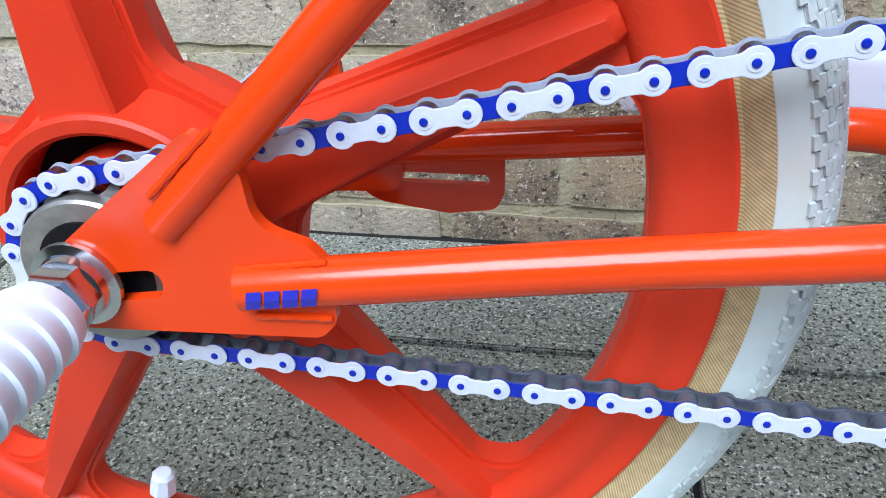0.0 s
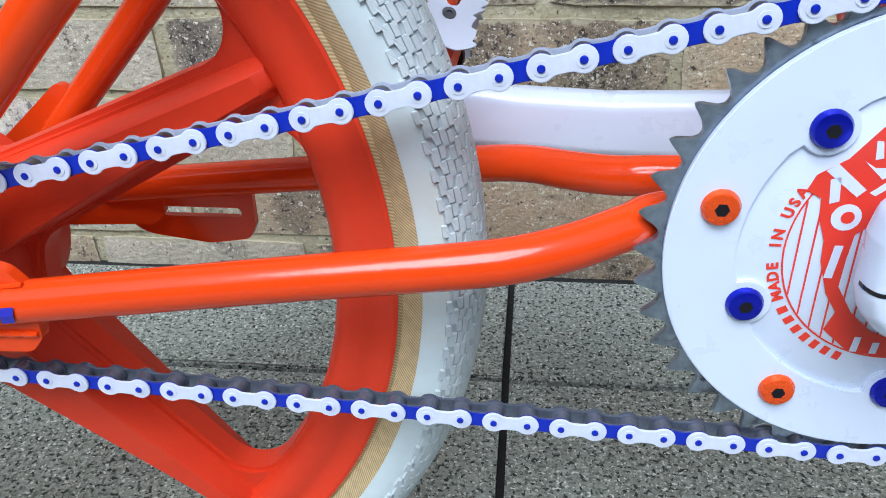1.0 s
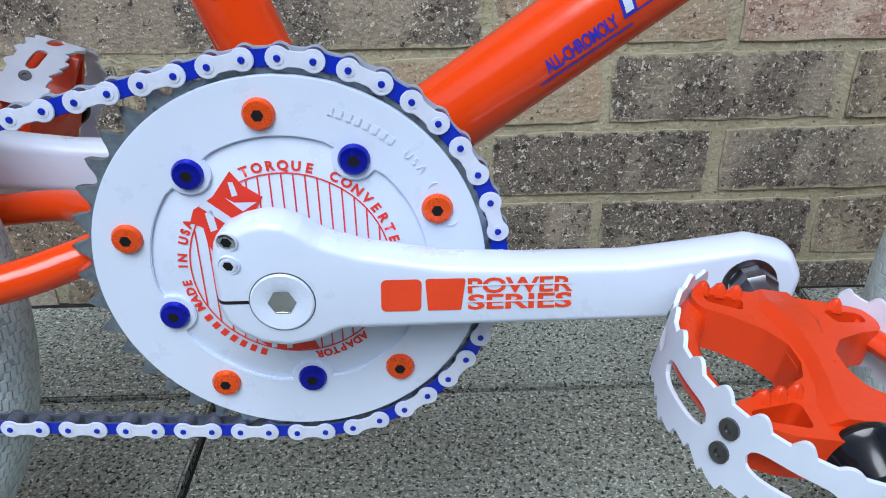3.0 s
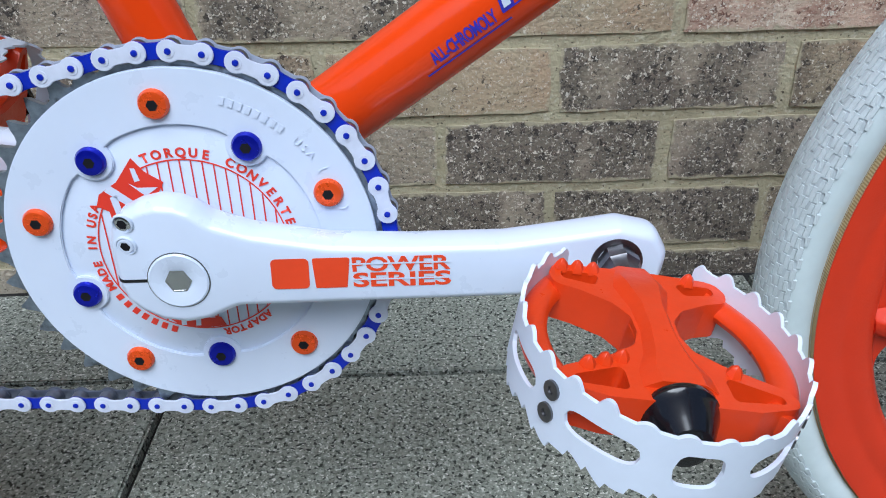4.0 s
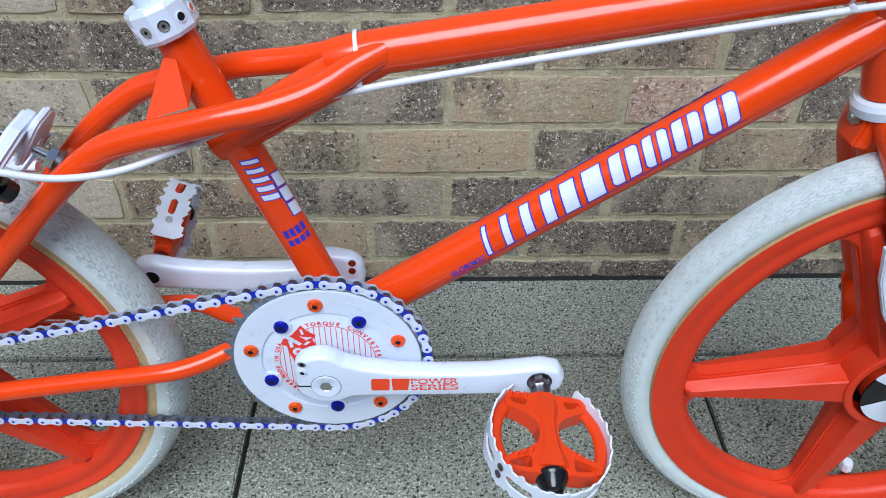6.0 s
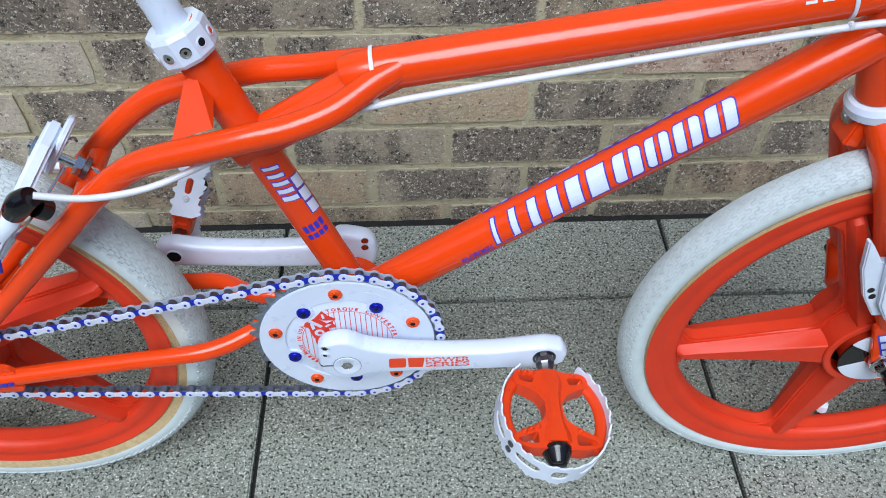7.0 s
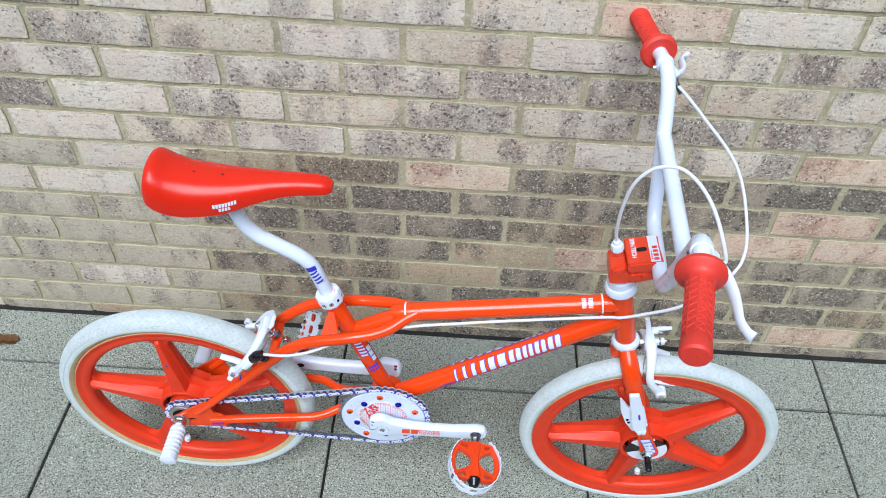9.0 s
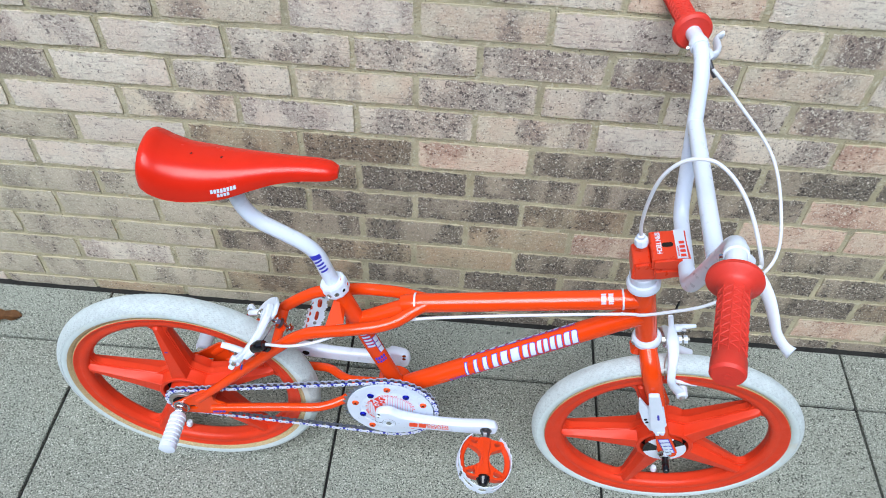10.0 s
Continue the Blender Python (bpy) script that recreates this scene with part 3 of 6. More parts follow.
def dropouts():
    slot = rounded([(0.006, 0.2395), (0.033, 0.2435), (0.033, 0.2545), (0.006, 0.2505)], 0.0053, 6)
    outline = rounded([(-0.015, 0.2485), (0.040, 0.2935), (0.052, 0.3035), (0.066, 0.2895), (0.0675, 0.2720), (0.084, 0.2665), (0.0905, 0.2590), (0.0905, 0.2385),
                       (0.085, 0.2320), (-0.002, 0.2285), (-0.010, 0.2300)], [0.004, 0.02, 0.005, 0.004, 0.012, 0.008, 0.004, 0.005, 0.006, 0.01, 0.004], 6)
    for s in (-1, 1):
        v = 0.0535 * s
        d = part("dropout", plate(outline, v - 0.0024, v + 0.0024, [slot], 0.0008), M_paint, bike)
        # weld beads along the tubes
        for a, b in (((0.036, 0.281), (0.060, 0.304)), ((0.064, 0.2575), (0.0895, 0.2615)), ((0.064, 0.2395), (0.0895, 0.2405))):
            if s < 0:
                bead = tube([(a[0] + (b[0] - a[0]) * k / 8, v - 0.003, a[1] + (b[1] - a[1]) * k / 8) for k in range(9)],
                            [0.0010 + 0.0004 * (k % 2) for k in range(9)], n=2, seg=8)
                part("weld_bead", bead, M_paint, d)
    # slotted tab that stands on the far dropout
    tab = rounded([(0.062, 0.243), (0.075, 0.226), (0.110, 0.221), (0.131, 0.224), (0.1345, 0.232), (0.1345, 0.250), (0.085, 0.250)], [0.004, 0.02, 0.01, 0.006, 0.002, 0.002, 0.002])
    slot2 = rounded([(0.086, 0.2355), (0.128, 0.2355), (0.128, 0.2405), (0.086, 0.2405)], 0.0024)
    part("slotted_tab", plate(tab, 0.054, 0.058, [slot2], 0.0006), M_paint, bike)


dropouts()


# ---- wheels
def wheel(name, hub, turn, label, tilt, cr, mr, gum_to, n, rise, steer=0.0, lip=0.0):
    w = part(name, lathe([(0.0085, -0.042), (0.009, -0.0415), (0.009, 0.0415), (0.0085, 0.042)], 24), M_chrome, bike, label, at=Matrix.Translation(hub) @ pose(0, 0, 0, tilt, 0, steer))
    # rim: hollow ring with a stepped side
    rim_profile = [(0.1850, -0.008), (0.1880, -0.0125), (0.1925, -0.0146), (0.198, -0.0152), (0.2005, -0.0145), (0.2035, -0.0146), (0.2060, -0.0155), (0.2105 + lip, -0.0175), (0.2120 + lip, -0.0172),
                   (0.2115 + lip, -0.0145), (0.204, -0.0100), (0.200, 0.0), (0.204, 0.0100), (0.2115 + lip, 0.0145), (0.2120 + lip, 0.0172), (0.2105 + lip, 0.0175), (0.2060, 0.0155),
                   (0.2035, 0.0146), (0.2005, 0.0145), (0.198, 0.0152), (0.1925, 0.0146), (0.1880, 0.0125), (0.1850, 0.008)]
    part("rim", lathe(rim_profile, 128, closed=True), M_mag, w)
    # web with five windows
    holes = []
    for k in range(5):
        a0, a1 = turn + 72 * k, turn + 72 * (k + 1)
        ro = 0.1845

        def edge(a, side, r, half):
            ca, sa = math.cos(radians(a)), math.sin(radians(a))
            return Vector((r * ca - side * half * sa, r * sa + side * half * ca))

        h1 = 0.0125
        poly = [edge(a0, 1, 0.058, 0.0190), edge(a0, 1, 0.172, h1)]
        g0 = a0 + math.degrees(math.asin(0.026 / ro))
        g1 = a1 - math.degrees(math.asin(0.026 / ro))
        arc = circle(ro, 11, a0=g0, a1=g1)
        poly += [arc[k2] for k2 in range(11)]
        poly += [edge(a1, -1, 0.172, h1), edge(a1, -1, 0.058, 0.0190)]
        rad = [0.018, 0.024] + [0.022] + [0] * 9 + [0.022] + [0.024, 0.018]
        holes.append(rounded(poly, rad, 6))
    part("web", plate(circle(0.1905, 100), -0.0080, 0.0080, holes, 0.0022), M_mag, w)
    for k in range(5):
        a = turn + 72 * k
        for s in (-1, 1):
            # a box-like stiffener that tapers outwards and steps off before the rim
            rib = bmesh.new()
            rows = []
            for r, half, h in ((0.044, 0.0150, 0.0275), (0.060, 0.0132, 0.0258), (0.110, 0.0092, 0.0220), (0.155, 0.0062, 0.0188), (0.1830, 0.0046, 0.0172), (0.1870, 0.0038, 0.0130)):
                rows.append([rib.verts.new((r, s * y, z)) for y, z in ((0.0055, -half - 0.0050), (0.0100, -half - 0.0022), (h - 0.0012, -half), (h, -half + 0.0012), (h, half - 0.0012), (h - 0.0012, half), (0.0100, half + 0.0022), (0.0055, half + 0.0050))])
            for p0, p1 in zip(rows, rows[1:]):
                for i in range(7):
                    rib.faces.new((p0[i], p0[i + 1], p1[i + 1], p1[i]))
            rib.faces.new(rows[0])
            rib.faces.new(rows[-1][::-1])
            bmesh.ops.recalc_face_normals(rib, faces=rib.faces[:])
            part("spoke", moved(rib, pose(0, 0, 0, 0, -a, 0)), M_mag, w)
    part("hub_shell", lathe([(0.024, -0.033), (0.031, -0.0325), (0.0325, -0.031), (0.0335, -0.020), (0.0335, 0.020), (0.0325, 0.031), (0.031, 0.0325), (0.024, 0.033)], 64), M_mag, w)
    # hub drum: a flanged ring, its hollow's shade painted dark on both sides
    for s in (-1, 1):
        part("hub_drum", lathe([(0.0430, s * 0.0060), (0.0430, s * 0.0285), (0.0445, s * 0.0298), (0.0490, s * 0.0298), (0.0505, s * 0.0285), (0.0515, s * 0.0150), (0.0540, s * 0.0060)], 64, closed=True), M_mag, w)
        part("hub_hollow", lathe([(0.0330, s * 0.0100), (0.0432, s * 0.0100), (0.0432, s * 0.0120), (0.0330, s * 0.0120)], 48, closed=True), M_holeshade, w)
    # tyre: skinwall, white sidewall, tread
    def sec(a, extra=0.0):
        """Section of the tyre; a: degrees from the outermost point."""
        return (cr + (mr + extra) * math.cos(radians(a)), (mr + 0.0025 + extra) * math.sin(radians(a)))
    for s in (-1, 1):
        gum = [(0.2095 + lip, 0.0138 * s), (0.2120 + lip, 0.0165 * s)] + [sec(s * a) for a in (134, 126, 120, 114) if a > gum_to + 2] + [sec(s * gum_to)]
        part("skinwall", lathe(gum[::-1] + [(r, y * 0.86) for r, y in gum], 128, closed=True), M_gum, w)
    side = [sec(a) for a in np.linspace(-gum_to, gum_to, 29)]
    part("tyre", lathe([(r + 0.0002, y * 1.005) for r, y in side] + [(r - 0.003, y * 0.8) for r, y in side[::-1]], 128, closed=True), M_sidewall, w)
    # a band greyed for the grooves' shade, under rows of close interlocking Z-shaped blocks
    band = [sec(a, 0.0004) for a in np.linspace(-70, 70, 25)]
    part("tread_base", lathe(band + [(r - 0.003, y * 0.9) for r, y in band[::-1]], 128, closed=True), M_grooveshade, w)
    blocks = bmesh.new()
    rows_at = ((-65, 1.5), (-50.5, 1.2), (-36, 1.05), (-21.5, 1.0), (-7, 0.95), (7, 0.95), (21.5, 1.0), (36, 1.05), (50.5, 1.2), (65, 1.5))
    step = 2 * math.pi / n
    rnd = random.Random(n)
    for row, (a, up) in enumerate(rows_at):
        half_a = 6.6 if abs(a) < 60 else 7.2
        for i in range(n):
            t0 = step * i
            zig = 0.34 * step * (1 if row % 2 else -1)
            jag = rnd.uniform(-0.04, 0.04) * step
            mid = a + (2.6 if i % 2 else -2.6)
            lo, hi = [], []
            for da, off, su in ((-1, -zig, -1), (-1, -zig, 1), (-0.15, -zig, 1), (0.15, zig, 1), (1, zig, 1), (1, zig, -1), (0.15, zig, -1), (-0.15, -zig, -1)):
                for extra, lst, grow in ((0.0002, lo, 1.0), (rise * up, hi, 0.93)):
                    r, y = sec(mid + da * half_a * grow, extra)
                    th = t0 + jag + off + su * 0.445 * step * grow
                    lst.append(blocks.verts.new((r * math.cos(th), y, r * math.sin(th))))
            blocks.faces.new(hi)
            for k in range(8):
                blocks.faces.new((lo[k], lo[(k + 1) % 8], hi[(k + 1) % 8], hi[k]))
    bmesh.ops.recalc_face_normals(blocks, faces=blocks.faces[:])
    tagged(part("tread", blocks, M_tread, w, smooth=0), kind="stuff")
    return w


rear_wheel = wheel("rear_wheel", RA, 25.0, "red-orange five-spoke plastic wheel with a white tyre and tan skinwall", 1.2, 0.2265, 0.0185, 104, 262, 0.0011)
front_wheel = wheel("front_wheel", FA, 43.5, "red-orange five-spoke plastic wheel with a white fine-tread tyre", 2.4, 0.2283, 0.0146, 127, 250, 0.0007, -2.0, 0.0062)


# small blue bars on a rear spoke
for k in range(4):
    bar = flat_poly([(0.098 + 0.007 * k, -0.003), (0.1035 + 0.007 * k, -0.003), (0.1035 + 0.007 * k, 0.003), (0.098 + 0.007 * k, 0.003)])
    part("print_mark", moved(bar, pose(0, 0, 0, 0, -97, 0) @ Matrix.Translation((0, -0.0212, 0)) @ pose(0, 0, 0, 90, 0, 0)), M_blueprint, rear_wheel, smooth=0)


def valve(w, hub, u, z):
    p = Vector((u, 0, z)) - hub
    d = -p.normalized()
    base = p - d * 0.006
    stem = tube([base - d * 0.02, base + d * 0.004], 0.004, seg=14)
    part("valve_stem", stem, M_chrome, w)
    cap = moved(lathe([(0.0058, 0), (0.0068, 0.001), (0.0068, 0.006), (0.0060, 0.0085), (0.0058, 0.0125), (0.0040, 0.0145)], 8, axis="z"), along(base, base + d))
    part("valve_cap", cap, M_whiteplastic, w, "white hexagonal valve cap")


valve(rear_wheel, RA, -0.0325, 0.084)
valve(front_wheel, FA, 0.9205, 0.0620)


# ---- sprocket, chain and chainwheel
COG_R, RING_R, CHAIN_V = 0.0327, 0.0845, -0.0405


def sprocket(count, pitch_r, v0, v1, inner, name, mat, parent, centre, phase=0.0):
    pts = []
    for i in range(count):
        a = phase + 360 * i / count
        st = 360 / count
        for f, r in ((-0.5, -0.0042), (-0.41, -0.0040), (-0.30, -0.0028), (-0.21, -0.0006), (-0.14, 0.0014), (-0.08, 0.0028), (-0.02, 0.0033), (0.04, 0.0024), (0.12, 0.0004), (0.24, -0.0022), (0.38, -0.0039)):
            q = radians(a + f * st)
            pts.append(((pitch_r + r) * math.cos(q), (pitch_r + r) * math.sin(q)))
    bm = plate(pts, v0, v1, [circle(inner, 40)], 0.0)
    # thin the tips
    for v in bm.verts:
        r = math.hypot(v.co.x, v.co.z)
        if r > pitch_r + 0.002:
            v.co.y = (v0 + v1) / 2 + (v.co.y - (v0 + v1) / 2) * 0.35
    return part(name, moved(bm, Matrix.Translation(centre)), mat, parent)


sprocket(16, COG_R, CHAIN_V - 0.0013, CHAIN_V + 0.0013, 0.022, "rear_sprocket", M_steel, rear_wheel, Vector((0, 0, 0)), 3)
part("sprocket_body", lathe([(0.010, -0.0475), (0.0275, -0.0475), (0.0285, -0.0465), (0.0285, -0.036), (0.026, -0.0345), (0.024, -0.033)], 48), M_freewheel, rear_wheel)
# dark ring put in for the shade seen through the axle slot
part("freewheel_bore", lathe([(0.0095, -0.0472), (0.0095, -0.0479), (0.0205, -0.0479), (0.0212, -0.0472)], 40), M_holeshade, rear_wheel)
part("cone_nut", lathe([(0.0075, -0.0515), (0.0115, -0.0515), (0.0115, -0.0465), (0.0075, -0.0465)], 24), M_chrome, rear_wheel)


def belt():
    """The chain's pitch line: upper run, round the chainwheel, lower run, round the sprocket."""
    c1, c2 = Vector((RA.x, RA.z)), Vector((BB.x, BB.z))
    d = c2 - c1
    base = math.atan2(d.y, d.x)
    off = math.asin((RING_R - COG_R) / d.length)
    up, low = base + math.pi / 2 + off, base - math.pi / 2 - off
    pts = []
    for k in range(200):
        t = k / 200
        # a slight sag in the upper run
        pts.append(c1.lerp(c2, t) + (COG_R + (RING_R - COG_R) * t) * Vector((math.cos(up), math.sin(up))) - Vector((0, 0.0017 * math.sin(math.pi * t))))
    for k in range(200):
        a = up + (low - up) * k / 200
        pts.append(c2 + RING_R * Vector((math.cos(a), math.sin(a))))
    for k in range(200):
        t = k / 200
        pts.append(c2.lerp(c1, t) + (RING_R + (COG_R - RING_R) * t) * Vector((math.cos(low), math.sin(low))))
    for k in range(200):
        a = low - (2 * math.pi - (up - low)) * k / 200
        pts.append(c1 + COG_R * Vector((math.cos(a), math.sin(a))))
    return pts


def chain_links():
    chain = tagged(new("chain"), "white and blue painted bicycle chain")
    chain.parent = bike
    pts = belt()
    closed = pts + [pts[0]]
    lens = np.concatenate([[0], np.cumsum([(closed[i + 1] - closed[i]).length for i in range(len(pts))])])
    total = lens[-1]
    count = 2 * round(total / 0.0127 / 2)
    pitch = total / count
    xs, ys = np.array([p.x for p in closed]), np.array([p.y for p in closed])
    # phase: a pin of an outer link stands at x = 0.0942 on the upper run
    start = float(np.interp(0.0942, xs[:200], lens[:200]))
    h = pitch / 2

    def figure(r, waist):
        out = []
        for s in (1, -1):
            for k in range(13):
                a = radians(-114 + 228 * k / 12)
                out.append(Vector((s * (h + r * math.cos(a)), s * r * math.sin(a))))
            for x in (0.0030, 0.0013, -0.0013, -0.0030):
                out.append(Vector((s * x, s * (waist + 25.0 * x * x))))
        return out

    outer = bmesh.new()
    plate(figure(0.0044, 0.0029), -0.0044, -0.0034, bevel=0.00025, bm=outer, mat=0)
    # the far plate's shade is put into a greyer colour
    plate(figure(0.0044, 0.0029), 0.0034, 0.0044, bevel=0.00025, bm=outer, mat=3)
    for s in (-1, 1):
        lathe([(0.0013, -0.0050), (0.0013, 0.0050)], 12, bm=outer, centre=(s * h, 0, 0), mat=1)
        lathe([(0.0025, -0.00465), (0.0025, 0.00465)], 14, bm=outer, centre=(s * h, 0, 0), mat=0)
        lathe([(0.0013, -0.00500), (0.0010, -0.00515)], 10, bm=outer, centre=(s * h, 0, 0), mat=1)
    inner = bmesh.new()
    plate(figure(0.0043, 0.0032), -0.0032, -0.0022, bevel=0.00025, bm=inner, mat=0)
    plate(figure(0.0043, 0.0032), 0.0022, 0.0032, bevel=0.00025, bm=inner, mat=2)
    for s in (-1, 1):
        lathe([(0.0039, -0.0021), (0.0039, 0.0021)], 16, bm=inner, centre=(s * h, 0, 0), mat=1)
    # on the chain's inner side, far plates and inner links are dark steel
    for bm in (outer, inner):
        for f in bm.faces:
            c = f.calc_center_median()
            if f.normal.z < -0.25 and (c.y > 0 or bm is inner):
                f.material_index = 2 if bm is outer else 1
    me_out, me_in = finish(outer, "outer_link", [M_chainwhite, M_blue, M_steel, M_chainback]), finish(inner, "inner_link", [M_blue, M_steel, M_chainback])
    # along the lower run, shade is put into darker copies of the links
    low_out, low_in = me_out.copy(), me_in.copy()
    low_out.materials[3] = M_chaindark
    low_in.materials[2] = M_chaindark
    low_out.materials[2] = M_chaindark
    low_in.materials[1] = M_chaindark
    at = []
    for i in range(count):
        s = (start + pitch * i) % total
        at.append(Vector((np.interp(s, lens, xs), CHAIN_V, np.interp(s, lens, ys))))
    for i in range(count):
        p, q = at[i], at[(i + 1) % count]
        d = q - p
        m = Matrix.Translation((p + q) / 2) @ Matrix.Rotation(-math.atan2(d.z, d.x), 4, "Y")
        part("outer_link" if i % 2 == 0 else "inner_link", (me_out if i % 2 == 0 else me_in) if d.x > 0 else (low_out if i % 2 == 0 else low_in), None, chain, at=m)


chain_links()


def hex_bolt(name, r, mat, parent, at, head=0.003, hole=0.38, label=""):
    """Button-head bolt with a hexagon socket, facing -y; at: its seat."""
    bm = lathe([(r, 0.0), (r, -head * 0.35), (r * 0.86, -head * 0.85), (r * 0.6, -head), (r * hole, -head)], 24)
    bm.faces.ensure_lookup_table()
    # the socket's shade is put into its dark colour
    lathe([(r * hole * 1.02, -head * 1.01), (r * hole * 0.9, -head * 0.25), (0.0002, -head * 0.2)], 6, bm=bm, mat=1)
    return part(name, moved(bm, Matrix.Translation(at)), [mat, M_holeshade], parent, label)


def chainwheel():
    cw = sprocket(42, RING_R, -0.0420, -0.0390, 0.060, "chainwheel", M_teeth, bike, BB, 2.0)
    tagged(cw, "white chainwheel with grey teeth, orange and blue bolts and red print")
    inner = []
    blue_at = [58.1 + 72 * k for k in range(5)]
    for k in range(5):
        a = blue_at[k]
        # lobe round the bolt
        c = Vector((0.054 * math.cos(radians(a)), 0.054 * math.sin(radians(a))))
        arm = []
        for f in range(11):
            q = radians(a + 90 + 180 * f / 10)
            arm.append(c + 0.0088 * Vector((math.cos(q), math.sin(q))))
        w = math.degrees(0.0105 / 0.0565)
        inner += [Vector((0.0555 * math.cos(radians(a - w - 3)), 0.0555 * math.sin(radians(a - w - 3)))),
                  Vector((0.0549 * math.cos(radians(a - w)), 0.0549 * math.sin(radians(a - w))))] + arm[::-1] + [
            Vector((0.0549 * math.cos(radians(a + w)), 0.0549 * math.sin(radians(a + w))))]
        inner += circle(0.0555, 9, a0=a + w + 3, a1=a + 72 - w - 3)[:-1]
    disc = plate(circle(0.0785, 128), -0.0448, -0.0422, [inner], 0.0007)
    part("guard_disc", moved(disc, Matrix.Translation(BB)), M_white, cw, "white painted guard disc with bolts")
    part("adaptor_disc", lathe([(0.010, -0.0433), (0.0580, -0.0433), (0.0590, -0.0427), (0.0590, -0.0395), (0.010, -0.0395)], 96, centre=BB), M_white, cw)
    for k in range(5):
        a = radians(94.6 + 72 * k)
        hex_bolt("orange_bolt", 0.0062, M_orangeanod, cw, BB + Vector((0.0645 * math.cos(a), -0.0446, 0.0645 * math.sin(a))), label="orange anodised bolt")
        a = radians(blue_at[k])
        hex_bolt("blue_bolt", 0.0062, M_blueanod, cw, BB + Vector((0.054 * math.cos(a), -0.0446, 0.054 * math.sin(a))), label="blue anodised bolt")

    # red print on the adaptor
    V = -0.0436
    face = Matrix.Translation(BB + Vector((0, V, 0))) @ pose(0, 0, 0, 90, 0, 0)
    prn = bmesh.new()

    def arc_strip(r0, r1, a0, a1, n=40):
        vs = []
        for k in range(n + 1):
            a = radians(a0 + (a1 - a0) * k / n)
            vs.append((prn.verts.new((r0 * math.cos(a), r0 * math.sin(a), 0)), prn.verts.new((r1 * math.cos(a), r1 * math.sin(a), 0))))
        for p, q in zip(vs, vs[1:]):
            prn.faces.new((p[0], p[1], q[1], q[0]))

    arc_strip(0.0402, 0.0408, 0, 360, 90)
    for k in range(-8, 9):
        x = k * 0.00455
        t = math.sqrt(0.0402 ** 2 - x * x)
        part("print_stripe", moved(flat_poly([(x - 0.0003, -t), (x + 0.0003, -t), (x + 0.0003, t), (x - 0.0003, t)]), face), M_redprint, cw, smooth=0)
    # jagged mark that crosses the disc from the upper left to the lower middle
    part("print_circle", moved(prn, face), M_redprint, cw, smooth=0)
    mark = bmesh.new()
    flat_poly([(-0.0375, 0.0208), (-0.0355, 0.0261), (-0.0272, 0.0315), (-0.0193, 0.0418), (-0.0150, 0.0358), (-0.0079, 0.0309), (-0.0113, 0.0254), (-0.0079, 0.0192), (-0.0152, 0.0178), (-0.0140, 0.0110), (-0.0200, 0.0060), (-0.0208, -0.0030),
               (-0.0210, -0.0132), (-0.0150, -0.0230), (-0.0073, -0.0300), (0.0060, -0.0350), (0.0080, -0.0395), (-0.0020, -0.0402), (-0.0130, -0.0385), (-0.0225, -0.0300), (-0.0200, -0.0230), (-0.0245, -0.0160), (-0.0285, -0.0040), (-0.0290, 0.0035), (-0.0321, 0.0120), (-0.0327, 0.0183)], mark, 0.00015)
    bmesh.ops.triangulate(mark, faces=mark.faces[:])
    part("print_mark", moved(mark, face), M_redprint, cw, smooth=0)
    # plain pale strokes within the mark
    for poly in ([(-0.0330, 0.0275), (-0.0300, 0.0300), (-0.0200, 0.0215), (-0.0224, 0.0190)], [(-0.0225, 0.0309), (-0.0190, 0.0288), (-0.0105, 0.0288), (-0.0162, 0.0250)], [(-0.0312, 0.0246), (-0.0282, 0.0259), (-0.0272, 0.0175), (-0.0300, 0.0165)],
                 [(-0.0205, 0.0374), (-0.0186, 0.0373), (-0.0174, 0.0319), (-0.0197, 0.0313)], [(-0.0150, 0.0240), (-0.0125, 0.0232), (-0.0170, 0.0195), (-0.0190, 0.0205)], circle(0.0046, 20, (-0.0240, 0.0120)),
                 slant_block(-0.0255, -0.0228, -0.0100, 0.0020, 0.1), slant_block(-0.0205, -0.0110, -0.0262, -0.0240, -0.4), slant_block(-0.0165, -0.0140, -0.0350, -0.0280, -0.5), slant_block(-0.0085, -0.0062, -0.0385, -0.0325, 0.1), slant_block(-0.0020, 0.0003, -0.0390, -0.0345, 0.1)):
        part("print_gap", moved(flat_poly(poly, None, 0.0003), face), M_white, cw, smooth=0)
    part("print_block", moved(flat_poly(circle(0.0021, 16, (-0.0236, 0.0120)), None, 0.00045), face), M_redprint, cw, smooth=0)

    def ring_text(body, r, mid, step, size):
        bm = bmesh.new()
        n = len(body)
        for i, ch in enumerate(body):
            if ch == " ":
                continue
            a = mid - (i - (n - 1) / 2) * step
            letter = flat_text(ch, size, bold=0.00022)
            merge(bm, moved(letter, Matrix.Rotation(radians(a - 90), 4, "Z") @ Matrix.Translation((0, r, 0))))
        part("lettering", moved(bm, face), M_redprint, cw, smooth=0)

    ring_text("TORQUE CONVERTER", 0.0418, 58.6, 6.65, 0.0054)
    ring_text("MADE IN USA", 0.0418, 178.2, 5.16, 0.0050)
    ring_text("ADAPTOR", 0.0418, 294.5, 4.7, 0.0048)
    bars = bmesh.new()
    for k in range(7):
        a = 212 + 6.1 * k
        merge(bars, moved(flat_poly([(-0.0013, 0.0419), (0.0013, 0.0419), (0.0013, 0.0452), (-0.0013, 0.0452)]), Matrix.Rotation(radians(a - 90), 4, "Z")))
